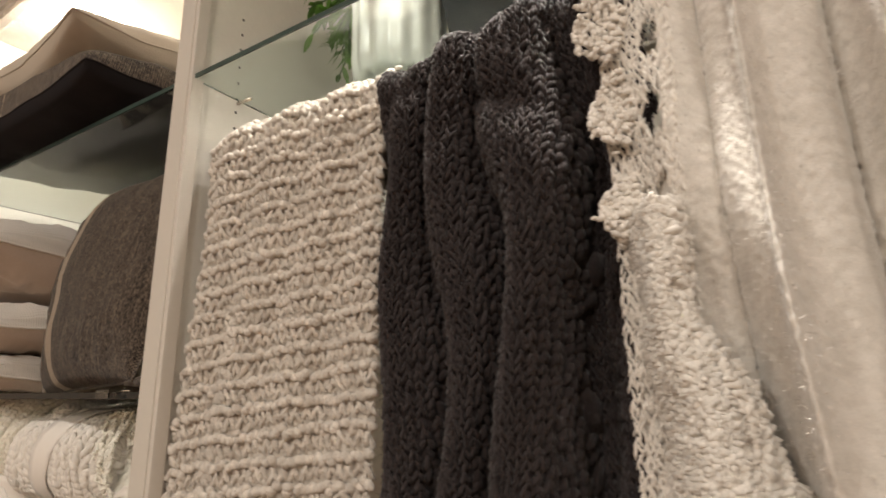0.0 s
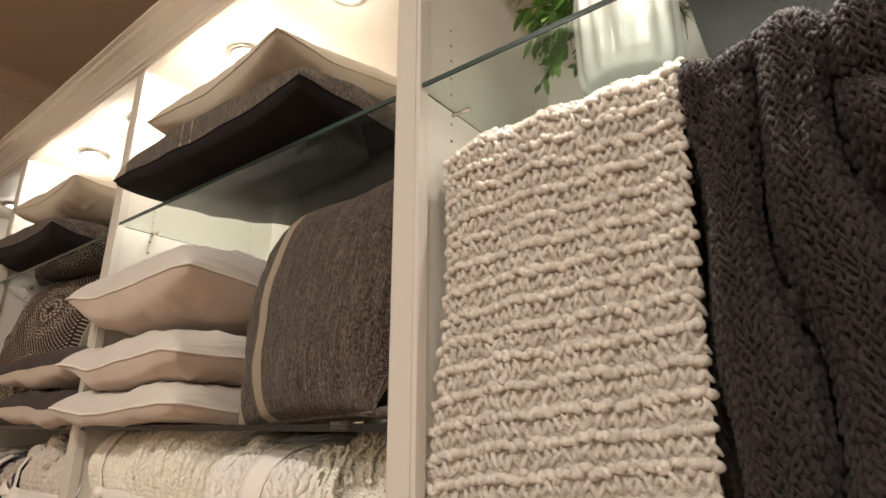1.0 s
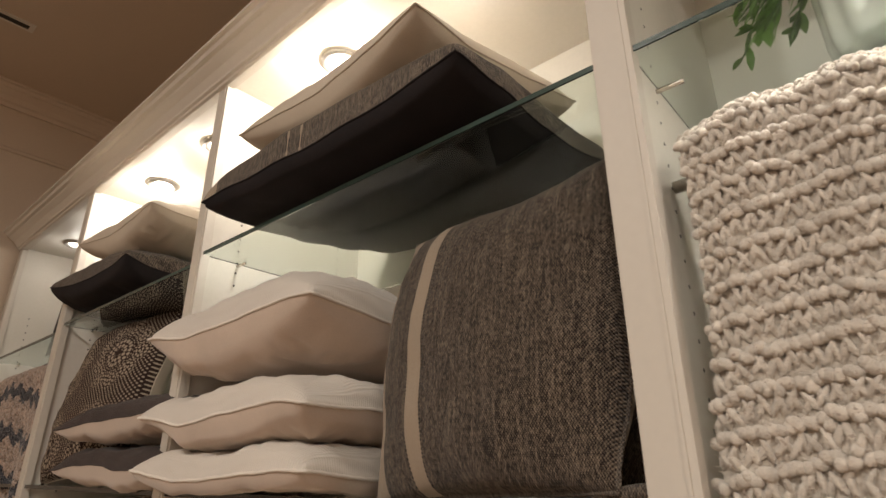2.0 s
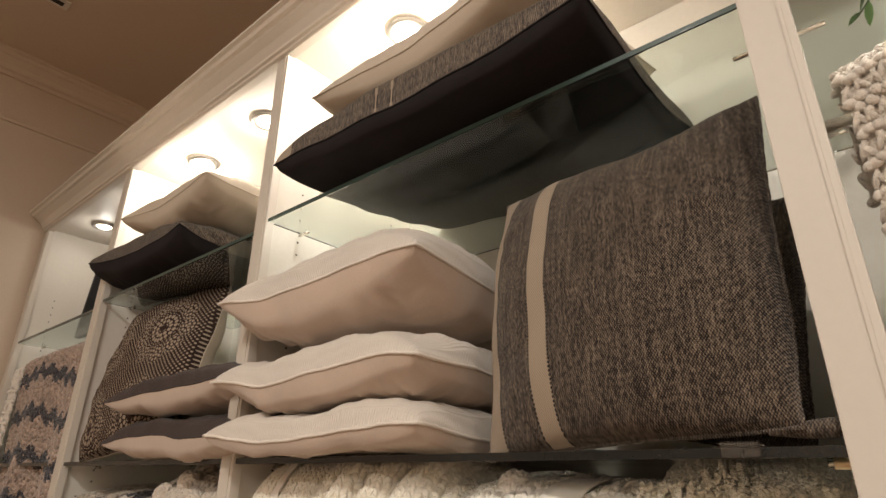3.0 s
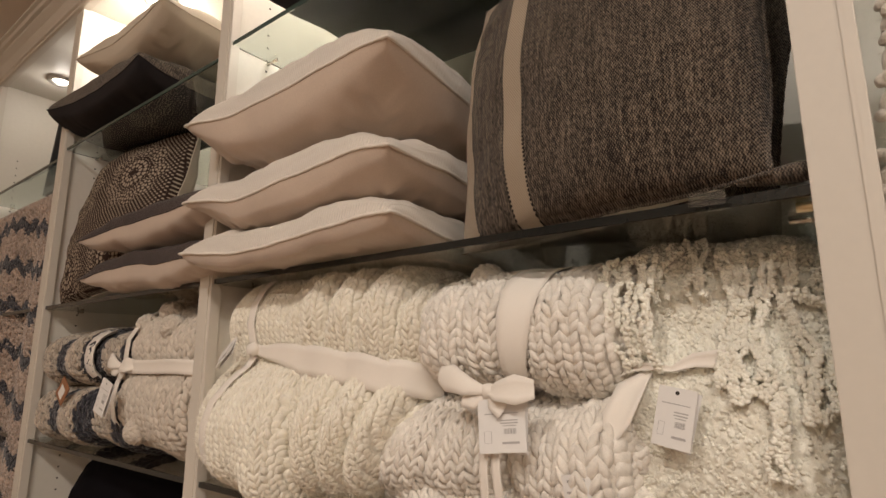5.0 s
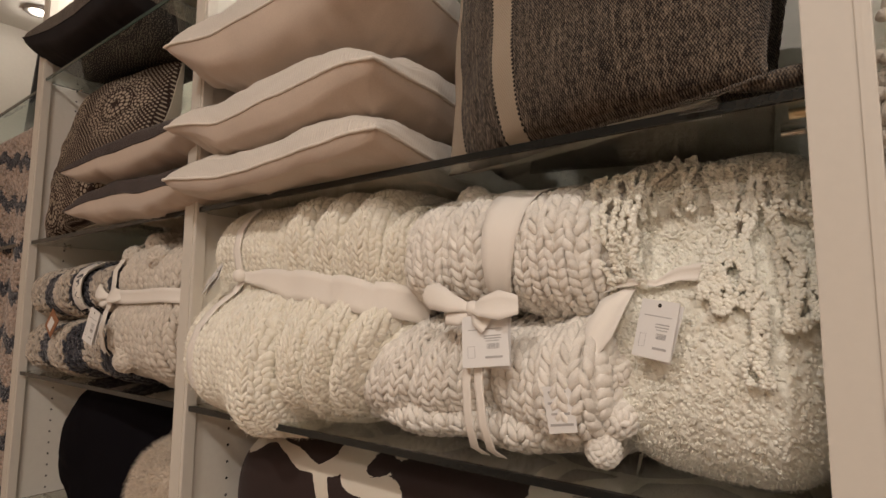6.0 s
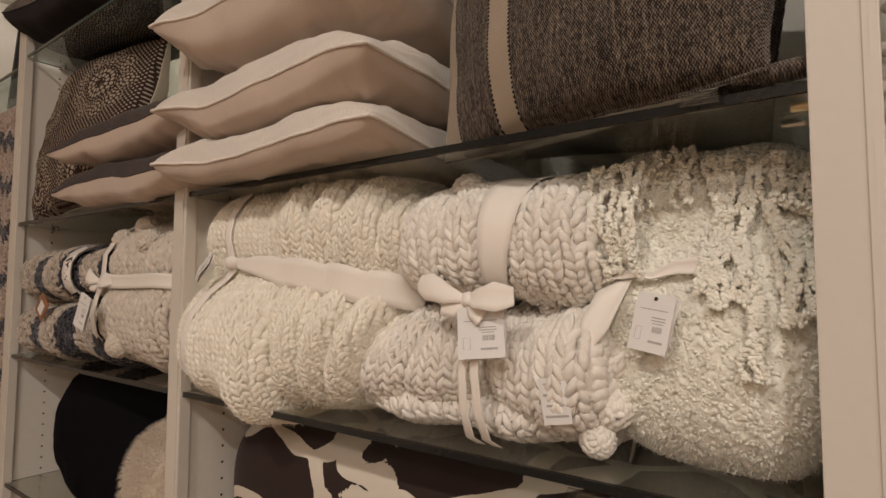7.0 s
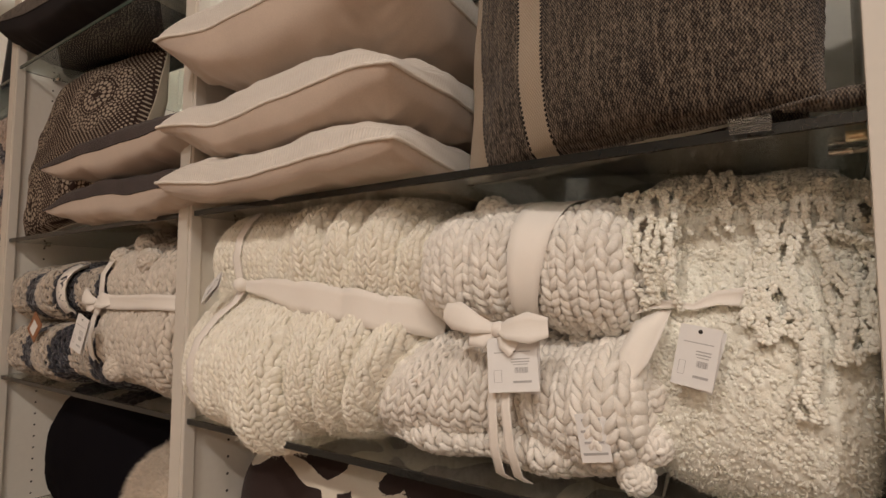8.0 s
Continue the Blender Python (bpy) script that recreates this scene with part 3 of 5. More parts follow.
tagged(finish("wall_west", box(WX0 - 0.1, WX0, WY0, BACK + 0.06, 0, CEIL), WALL_PAINT), "beige panelled wall at the end of the shelving", "wall", kind="structure")


def moulding(name, profile, p0, p1, out, material, parent=None):
    """A run of moulding: profile of (forward, up) pairs, drawn from p0 to p1."""
    bm = bmesh.new()
    out = Vector(out)
    ends = []
    for p in (Vector(p0), Vector(p1)):
        ends.append([bm.verts.new(p + out * a + Vector((0, 0, b))) for a, b in profile])
    k = len(profile)
    for i in range(k):
        bm.faces.new((ends[0][i], ends[0][(i + 1) % k], ends[1][(i + 1) % k], ends[1][i]))
    bm.faces.new(ends[0])
    bm.faces.new(ends[1][::-1])
    return finish(name, bm, material, parent)


CORNICE = [(0, -0.105), (0.012, -0.105), (0.016, -0.09), (0.03, -0.082), (0.036, -0.06), (0.058, -0.034), (0.066, -0.03), (0.07, -0.014), (0.085, -0.01), (0.085, 0.0), (0, 0)]
tagged(moulding("trim_cornice", CORNICE, (WX0, WY0, CEIL), (WX0, BACK + 0.06, CEIL), (1, 0, 0), WALL_PAINT), "tan painted cornice under the ceiling", "cornice", kind="structure")
tagged(moulding("trim_panel", [(0, 0), (0.012, 0.002), (0.016, 0.012), (0.008, 0.022), (0, 0.024)], (WX0, WY0, 3.06), (WX0, BACK + 0.06, 3.06), (1, 0, 0), WALL_PAINT), "narrow panel moulding on the wall", "moulding", kind="structure")

vent = thing("ceiling_vent", pose(-3.19, 0.16, CEIL, 0, 0, 0), "white linear slot vent in the ceiling", "vent", kind="structure")
part("frame", box(-0.03, 0.03, -0.6, 0.12, -0.006, 0.0), PAINT, vent)
part("slot", box(-0.012, 0.012, -0.58, 0.10, -0.009, -0.0065), HOLE, vent)

# spotlights of the room, over and behind the camera
for x, y in ((-1.3, -1.5), (0.3, -1.6), (1.9, -1.5), (-0.7, -3.1), (1.1, -3.1)):
    d = thing("ceiling_spot", pose(x, y, CEIL), "round white recessed ceiling spotlight, lit", "spotlight", "room spotlights")
    part("rim", lathe([(0.075, 0), (0.075, -0.006), (0.055, -0.010), (0.050, -0.002), (0.050, 0.0)], 28), PAINT, d, smooth=True)
    part("bulb", lathe([(0.001, -0.003), (0.048, -0.003)], 28), LENS, d)
    lamp("room_lamp", "AREA", pose(x, y, CEIL - 0.03), ROOM_LAMP, size=0.12)

# ---------------------------------------------------------------- the shelving wall
STILES = [(-3.735, -3.68), (-2.862, -2.806), (-1.918, -1.872), (-0.869, -0.818), (0.185, 0.236), (1.24, 1.29)]
unit = thing("shelving", pose(0, 0, 0), "cream painted built-in wall shelving with open bays", "shelving")
for x0, x1 in STILES:
    st = part("stile", box(x0, x1, FRONT, FRONT + 0.022, 0.1, TOP), PAINT, unit, bevel=0.0015)
    bead = part("bead", box(x1 - 0.012, x1 - 0.008, FRONT - 0.0022, FRONT + 0.001, 0.1, TOP - 0.002), PAINT, st)
    c = (x0 + x1) / 2
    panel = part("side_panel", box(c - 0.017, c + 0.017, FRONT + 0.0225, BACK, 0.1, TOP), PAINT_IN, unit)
    bm = bmesh.new()
    for sx in (-1, 1):
        for y in (FRONT + 0.095, BACK - 0.08):
            for i in range(62):
                z = 0.3 + 0.032 * i + 0.018
                if 0.72 < z < TOP - 0.05:
                    xx = c + sx * 0.0174
                    ring = [bm.verts.new((xx, y + 0.0028 * math.cos(a), z + 0.0028 * math.sin(a))) for a in np.arange(8) * math.pi / 4]
                    bm.faces.new(ring if sx > 0 else ring[::-1])
    tagged(part("peg_holes", bm, HOLE, panel), kind="stuff")
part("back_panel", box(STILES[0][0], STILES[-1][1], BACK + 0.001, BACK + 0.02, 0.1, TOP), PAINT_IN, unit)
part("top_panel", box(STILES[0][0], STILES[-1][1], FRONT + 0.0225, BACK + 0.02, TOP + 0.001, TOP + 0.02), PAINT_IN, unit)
part("plinth", box(STILES[0][0], STILES[-1][1], FRONT + 0.02, BACK, 0.0, 0.099), PAINT, unit)
CROWN = [(-0.02, 0.002), (0.004, 0.002), (0.012, 0.006), (0.014, 0.014), (0.022, 0.018), (0.024, 0.026), (0.040, 0.050), (0.062, 0.068), (0.066, 0.074), (0.078, 0.078), (0.084, 0.090), (0.096, 0.094), (0.096, 0.104), (-0.02, 0.104)]
CROWN = [(0.88 * a, 0.74 * c) for a, c in CROWN]
moulding("crown_moulding", CROWN, (STILES[0][0] + 0.02, FRONT, TOP - 0.012), (STILES[-1][1], FRONT, TOP - 0.012), (0, -1, 0), PAINT, unit)
part("crown_cover", box(STILES[0][0] + 0.02, STILES[-1][1], FRONT + 0.0205, BACK, TOP + 0.054, TOP + 0.068), PAINT, unit)

BAYS = [((a[0] + a[1]) / 2 + 0.018, (b[0] + b[1]) / 2 - 0.018) for a, b in zip(STILES, STILES[1:])]


def shelf(bay, z, thick, material, label, pins=True):
    x0, x1 = BAYS[bay]
    ob = thing("glass_shelf", pose((x0 + x1) / 2, FRONT + 0.007, z), label, "shelf", "glass shelves")
    w = (x1 - x0) / 2 - 0.001
    pane = part("pane", box(-w, w, 0, BACK - FRONT - 0.012, -thick, 0), material, ob, bevel=0.0012)
    pane.visible_shadow = material is not GLASS
    part("polished_edge", box(-w, w, -0.0022, -0.0002, -thick + 0.0006, -0.0006), EDGE if material is GLASS else EDGE_DARK, ob)
    if pins:
        for sx in (-1, 1):
            for y in (0.09, BACK - FRONT - 0.09):
                p = part("shelf_pin", tube([(sx * (w + 0.001), y, -thick - 0.004), (sx * (w - 0.035), y, -thick - 0.004)], 0.0036, 8), CHROME, ob, smooth=True)
    return ob


CLEAR = "clear glass shelf with green edges on metal pins"
SMOKE = "thick smoky glass shelf with dark polished edge"
for bay, z in ((0, 2.07), (1, 2.09), (2, 2.109), (3, 2.109)):
    shelf(bay, z, 0.009, GLASS, CLEAR)
for bay in (0, 1, 2):
    shelf(bay, 1.588, 0.011, GLASS_DARK, SMOKE)
    shelf(bay, 1.207, 0.011, GLASS_DARK, SMOKE)
    shelf(bay, 0.845, 0.011, GLASS_DARK, SMOKE)
for x, z in ((-0.872, 1.572), (-0.872, 1.191)):
    b = thing("shelf_clip", pose(x, FRONT + 0.03, z), "small brass clip under the glass shelf", "clip", "shelf clips")
    part("barrel", tube([(0.012, 0, 0), (-0.012, 0, 0)], 0.005, 10), BRASS, b, smooth=True)
    part("flange", tube([(0.014, 0, 0), (0.010, 0, 0)], 0.008, 10), BRASS, b, smooth=True)

BAY_SHARE, BAY_SECOND = (0.08, 0.70, 1.1, 4.6), (1.0, 0.35, 0.08, 1.9)
# two small spotlights in the top of every bay
for bay, xs in ((0, (-3.45, -3.1)), (1, (-2.58, -2.18)), (2, (-1.58, -1.17)), (3, (-0.52, -0.12))):
    for x in xs:
        ly = 0.61 if bay == 3 else 0.69
        d = thing("bay_spot", pose(x, ly, TOP), "small round spotlight in the shelving top, lit", "spotlight", "shelving spotlights")
        part("rim", lathe([(0.050, 0.0), (0.050, -0.008), (0.040, -0.013), (0.031, -0.006), (0.031, 0.0)], 26), SATIN, d, smooth=True)
        part("bulb", lathe([(0.001, -0.007), (0.016, -0.006), (0.030, -0.003)], 26), LENS, d, smooth=True)
        lamp("bay_lamp", "SPOT" if bay == 3 else "POINT", pose(x, ly, TOP - 0.035), BAY_LAMP * BAY_SHARE[bay] * (1.0 if x == xs[0] else BAY_SECOND[bay]), size=0.022, spot=62)

# ---------------------------------------------------------------- middle bay: cushions
WHITE_LABEL = "plump square cushion, white knitted top and beige velvet underside, stacked"
for x, y, z, turn, t, flat, sd, dip in ((-1.606, 0.73, 1.615, 1.5, 0.215, (0.46, 0.24), 1.0, 0.008), (-1.603, 0.725, 1.713, 1.0, 0.215, (0.56, 0.46), 2.4, 0.016), (-1.618, 0.725, 1.876, 2.0, 0.25, (0.82, 0.68), 4.1, 0.012)):
    slump = lambda u, v, dip=dip: np.clip(0.5 - 0.5 * v, 0, 1) ** 2 * (-dip * np.exp(-((u + 0.30) / 0.42) ** 2) + 0.5 * dip * np.exp(-((u - 0.85) / 0.30) ** 2))
    cushion("throw_pillow", 0.545, 0.515, t, lying(x, y, z, turn, 0, 2.0), KNIT_WHITE, VEL_BEIGE, WHITE_LABEL, "stacked white cushions", seed=sd, flat=flat, pinch=0.045, sag=-0.008, wrinkle=0.018, dents=0.040, seam=SEAM_WHITE, seam_r=0.0030, tilt_fn=slump)
tweed = cushion("tweed_cushion", 0.418, 0.448, 0.18, standing(-1.092, 0.630, 1.800, 13, -3, 1.5), TWEED, LINEN, "dark brown tweed cushion with a woven beige stripe, standing upright", "tweed cushions", seed=3.3, seam=TWEED_PLAIN, seam_r=0.003, pinch=0.065, power=0.42, dents=0.008, soft=0.03, pulls=((1, 1, 0.004, 0.028), (1, -1, -0.014, 0.008)), tilt_fn=lambda u, v: 0.022 * np.exp(-((u - 1.0) ** 2 + (v + 1.0) ** 2) / 0.10))
ear = []
for f in np.linspace(0, 1, 15):
    r = 0.0015 + 0.0085 * math.sin(math.pi * min(1.0, 0.62 * f + 0.02)) ** 1.2
    for a in np.linspace(0, 2 * math.pi, 14, endpoint=False):
        ear.append((0.160 + 0.064 * f, -0.214 + 0.9 * r * math.sin(a) + 0.006 * f, 0.018 - 0.010 * f + 1.3 * r * math.cos(a)))
pydata("corner_ear", ear, [(14 * i + k, 14 * i + (k + 1) % 14, 14 * i + 14 + (k + 1) % 14, 14 * i + 14 + k) for i in range(14) for k in range(14)], TWEED_PLAIN, tweed)
cushion("tweed_cushion", 0.36, 0.38, 0.15, standing(-1.070, 0.80, 1.785, 6, -4, -8), TWEED_PLAIN, BLACK_BACK, "dark grey tweed cushion standing behind another", "tweed cushions", seed=5.3, seam=TWEED_PLAIN, seam_r=0.003)
cushion("dark_cushion", 0.73, 0.56, 0.17, lying(-1.39, 0.745, 2.180, 0, 5), TWEED_FLAT, BLACK_BACK, "dark tweed cushion with black back, lying on the glass shelf", "cushions on glass", seed=6.1, seam=BLACK_BACK, pinch=0.05, flat=(0.9, 0.50), curl=0.02, power=0.22, fatness=(1.35, 0.75))
cushion("linen_cushion", 0.575, 0.50, 0.17, lying(-1.375, 0.725, 2.322, -3, 8), LINEN, LINEN, "natural linen cushion lying on a dark one", "cushions on glass", seed=7.7, seam=LINEN, pinch=0.05, curl=0.02, dents=0.02, wrinkle=0.008)

# left bay: cushions
cushion("rosette_cushion", 0.53, 0.50, 0.17, standing(-2.58, 0.660, 1.842, 12, 4, 4), ROSETTE, LINEN, "dark brown cushion printed with dotted cream rosettes", "rosette cushions", seed=2.2, seam=LINEN)
cushion("rosette_cushion", 0.36, 0.40, 0.13, standing(-2.10, 0.88, 1.79, 4, -4), ROSETTE, LINEN, "dark brown cushion printed with dotted cream rosettes, behind", "rosette cushions", seed=8.2, seam=LINEN)
cushion("velvet_cushion", 0.60, 0.36, 0.16, lying(-2.12, 0.67, 1.643, 0), PURPLE, VEL_BEIGE, "flat cushion, mauve-grey velvet top and beige back", "mauve cushions", seed=1.4, seam=PURPLE, flat=(0.5, 0.8), dents=0.03, sag=0.02, wrinkle=0.014)
cushion("velvet_cushion", 0.60, 0.36, 0.16, lying(-2.14, 0.67, 1.752, 2), PURPLE, VEL_BEIGE, "flat cushion, mauve-grey velvet top and beige back", "mauve cushions", seed=3.9, seam=PURPLE, flat=(0.55, 0.9), dents=0.03, sag=0.025, wrinkle=0.014)
cushion("dark_cushion", 0.66, 0.40, 0.17, lying(-2.53, 0.690, 2.165, 0, 0, 3.5), TWEED_PLAIN, BLACK_BACK, "dark tweed cushion with black back, lying on the glass shelf", "cushions on glass", seed=9.1, seam=BLACK_BACK, flat=(0.9, 0.8), curl=0.035, power=0.26, fatness=(1.2, 0.9))
cushion("linen_cushion", 0.52, 0.38, 0.17, lying(-2.40, 0.685, 2.308, 2, 4), LINEN, LINEN, "natural linen cushion lying on a dark one", "cushions on glass", seed=4.7, seam=LINEN, curl=0.02, dents=0.025, wrinkle=0.009, soft=0.08)

# ---------------------------------------------------------------- hanging throws in the right bay
def bump(x, c, w):
    return np.exp(-((x - c) / w) ** 2)


def ramp(x, lo, hi):
    t = np.clip((x - lo) / (hi - lo), 0, 1)
    return t * t * (3 - 2 * t)


def hanging(x0, x1, top, front, bottom, back=0.70, roll=0.045, fold=None):
    """A throw hung over a rail: up from behind, over the top and down the front. u runs along x, v from the back over the top to the bottom edge."""
    up, turn, down = 0.10, math.pi * roll, top - roll - bottom
    total = up + turn + down

    def fn(u, v):
        s = v * total
        x = x0 + (x1 - x0) * u
        a = np.clip((s - up) / roll, 0, math.pi)
        y = front + roll + roll * np.cos(a)
        z = top - roll + roll * np.sin(a)
        z = z - np.clip(up - s, 0, None) - np.clip(s - up - turn, 0, None)
        p = np.stack([x, y, z], 1)
        return p if fold is None else fold(p, u, np.clip((s - up - turn * 0.5) / down, 0, 1))
    return fn


def oat_fold(p, u, d):
    q = p.copy()
    q[:, 0] += 0.006 * u - 0.030 * d * u
    q[:, 1] += 0.042 * u + 0.010 * np.sin(9 * u + 1.0) * d + 0.006 * np.sin(23 * u + 5 * d) + 0.05 * np.clip(0.07 - u, 0, 1) ** 1.5 * 10
    q[:, 2] += 0.035 * (u - 0.5) - 0.03 * np.clip(0.25 - u, 0, 1) ** 2 * 16 * 0.3
    q[:, 0] += 0.012 * np.sin(6 * d) * (1 - u) - 0.02 * d * (1 - u)
    return q


oat = thing("oat_throw", pose(0, 0, 0), "chunky oatmeal knitted throw hung over a rail", "throw", "hanging throws")
oat_fn = hanging(-0.800, -0.455, 2.018, 0.570, 1.22, fold=oat_fold)
sheet("backing", skin(oat_fn, 0.0), 48, 120, YARN_OAT, oat)
knit("stitches", oat_fn, 28, 56, YARN_OAT, oat, garter=2, fat=1.22, slant=26, jitter=0.30, seed=4, long=1.55, proud=0.55)
fuzz("fibre_fuzz", oat_fn, 45000, 0.007, YARN_OAT, oat)


def dark_fold(p, u, d):
    """Four uneven hanging folds, drawn in here and there, that start as small gathers at the rail."""
    q = p.copy()
    grow = np.clip(d * 3.0, 0, 1)
    w = u + 0.030 * np.sin(5.2 * d + 2.0) * grow + 0.016 * np.sin(13 * d + 9 * u)
    out = 0 * u
    for c, half, h in ((0.240, 0.085, 0.062), (0.440, 0.088, 0.072), (0.660, 0.106, 0.100), (0.91, 0.070, 0.026)):
        out = np.maximum(out, h * np.clip(1 - ((w - c) / half) ** 2, 0, 1) ** 0.6)
    gather = 0.012 * np.abs(np.sin(2 * math.pi * 3.6 * u + 1.5 * np.sin(9 * d)))
    nick = 0.022 * bump(d, 0.16 + 0.5 * np.abs(u - 0.55), 0.035) * bump(u, 0.62, 0.13) + 0.016 * bump(d, 0.10, 0.03) * bump(u, 0.33, 0.07)
    q[:, 1] += (0.080 - 1.2 * out) * (0.12 + 0.88 * grow) + 0.085 * (1 - ramp(u, 0.09, 0.17)) - gather * (1 - 0.5 * grow) + nick
    q[:, 0] += 0.010 * np.sin(6 * d + 8 * u) * grow - 0.020 * d * (1 - u)
    q[:, 2] += 0.035 * u + 0.010 * np.sin(19 * u) * (1 - grow)
    return q


dark = thing("charcoal_throw", pose(0, 0, 0), "charcoal knitted throw hanging in deep folds over a rail", "throw", "hanging throws")
dark_fn = hanging(-0.505, -0.118, 2.0, 0.575, 1.22, fold=dark_fold)
sheet("backing", lambda u, v: dark_fn(u, v) + np.array([0, 0.002, 0]), 80, 60, YARN_DARK, dark)
knit("stitches", dark_fn, 54, 94, YARN_DARK, dark, fat=1.0, slant=22, jitter=0.30, seed=9, form=LOBE_SMALL, depth=0.9, long=1.8)
fuzz("fibre_fuzz", dark_fn, 10000, 0.009, YARN_DARK, dark, seed=8)


def lace_fold(p, u, d):
    q = p.copy()
    ph = 2 * math.pi * (3.6 * u - 0.35 * d + 0.12 * np.sin(3 * d))
    deep = np.clip((u - 0.12) * 5, 0, 1)
    ridge = np.abs(np.sin(ph / 2 + 0.4)) ** 0.6
    q[:, 1] += (0.075 * (0.55 - ridge) - 0.008 * np.sin(2.3 * ph + 1)) * deep - 0.05 * np.exp(-((u - 0.10 - 0.75 * np.clip(d - 0.22, 0, 1)) / 0.10) ** 2) * np.clip(d * 3 - 0.5, 0, 1)
    q[:, 0] += 0.012 * np.cos(ph) * deep
    return q


def curls(name, fn, count, length, width, material, parent, seed, v0=0.0, v1=1.0, lift=0.3, u0=0.005, u1=0.995, sink=0.1):
    """Short bent strands in all directions over a surface."""
    rng = np.random.default_rng(seed)
    u, v = rng.uniform(u0, u1, count), rng.uniform(v0, v1, count)
    p, du, dv, n = frames_on(fn, u, v)
    a = rng.normal(0, 1, (count, 3))
    a = a - n * (a * n).sum(1, keepdims=True) + n * rng.normal(0, lift, (count, 1))
    p = p + n * (rng.uniform(0, 0.6, (count, 1)) - sink) * width
    return tagged(lobes_mesh(name, p, a, n, length * rng.uniform(0.6, 1.4, count), width * rng.uniform(0.7, 1.2, count), width * rng.uniform(0.7, 1.2, count), material, parent, form=LOBE_SMALL, bend=0.8), kind="stuff")


lace = thing("lace_throw", pose(0, 0, 0), "soft ivory throw with a scalloped crocheted edge, hanging in folds", "throw", "hanging throws")
lace_fn = hanging(-0.145, 0.19, 2.05, 0.552, 1.22, roll=0.05, fold=lace_fold)
lace_cloth = lumpy(lace_fn, 0.0008, 420, 0.0011, 3.0)
sheet("cloth", lambda u, v: lace_cloth(0.17 + 0.83 * u, v), 240, 420, YARN_FINE, lace)
fuzz("fibre_fuzz", lace_fn, 12000, 0.003, YARN_FINE, lace, seed=5)


def lace_open(u, v):
    """The row of eyelets behind the scallops."""
    w = np.mod(v * 13.0, 1.0) - 0.5
    return ((u - 0.145) / 0.028) ** 2 + (w / 0.30) ** 2 > 1


knit("lace_band", lambda u, v: lace_fn(0.20 * u, v), 13, 120, YARN_PEARL, lace, fat=1.25, slant=18, jitter=0.5, seed=15, form=LOBE_SMALL, keep=lambda u, v: lace_open(0.20 * u, v))


def overlap_fn(u, v):
    """A turned-back corner of the throw that falls over its front, with a slanting crocheted edge."""
    z = 1.735 - 0.50 * v
    left = -0.136 - 0.004 * np.sin(30 * v)
    right = -0.092 + 0.30 * ramp(v, 0.0, 0.9) * np.abs(v) ** 0.35 * 0.62 + 0.006 * np.sin(26 * v)
    y = 0.532 + 0.014 * np.sin(5.5 * u + 3 * v) - 0.020 * np.sin(math.pi * u) + 0.024 * (1 - u) ** 3
    return np.stack([left + (right - left) * u, y, z], 1)


sheet("turned_corner", lumpy(overlap_fn, 0.0, 210, 0.0022, 6.0), 130, 260, YARN_FINE, lace)
curls("corner_nap", overlap_fn, 5200, 0.0085, 0.0066, YARN_PEARL, lace, 63, lift=0.15, sink=0.1, u0=0.25)
curls("corner_edge", overlap_fn, 900, 0.012, 0.0085, YARN_PEARL, lace, 64, lift=0.4, sink=-0.3, u0=0.86, u1=0.995)
fuzz("corner_fuzz", overlap_fn, 6000, 0.004, YARN_FINE, lace, seed=65)


sheet("band_backing", lambda u, v: lace_fn(0.02 + 0.18 * u, 0.45 + 0.55 * v) + np.array([0, 0.006, 0]), 12, 60, YARN_FINE, lace)


def scallop_edge(fn, parent, material, seed=2):
    """Crocheted fans along the hanging edge, each a fan of crowded knots in rows."""
    rng = np.random.default_rng(seed)
    for k in range(5):
        v0 = 0.13 + 0.092 * k
        C, A, N = [], [], []
        for r in range(8):
            for j in range(4 + 3 * r):
                a = (j / (3 + 3 * r) - 0.5) * 2.7 + rng.normal(0, 0.05)
                rad = (0.006 + 0.0056 * r) * (1.0, 1.25, 1.1, 0.85, 0.75)[k] + rng.normal(0, 0.0012)
                wave = 0.010 * math.sin(2.4 * a + k) * r / 8
                C.append((-rad * math.cos(a), wave + rng.normal(-0.004, 0.002), -rad * math.sin(a) * 0.95))
                A.append((math.sin(a) + rng.normal(0, 0.5), rng.normal(0, 0.5), -math.cos(a) + rng.normal(0, 0.5)))
                N.append((0, -1, 0))
        base = fn(np.array([0.02]), np.array([v0]))[0]
        C = np.array(C) + base + np.array([0.021, -0.006, 0])
        lobes_mesh("scallop", C, np.array(A), np.array(N, float), rng.uniform(0.008, 0.011, len(C)), 0.0062, 0.0062, material, parent)
        lobes_mesh("scallop_nap", C + rng.normal(0, 0.0025, C.shape), rng.normal(0, 1, C.shape), np.array(N, float), rng.uniform(0.006, 0.009, len(C)), 0.0050, 0.0050, material, parent, form=LOBE_SMALL)


scallop_edge(lace_fn, lace, YARN_PEARL)

rail = thing("hanging_rail", pose(0, 0, 0), "round nickel rail across the bay that carries throws", "rail")
part("tube", tube([(BAYS[3][0] + 0.002, 0.640, 1.950), (BAYS[3][1] - 0.002, 0.640, 1.950)], 0.008, 14), CHROME, rail, smooth=True)

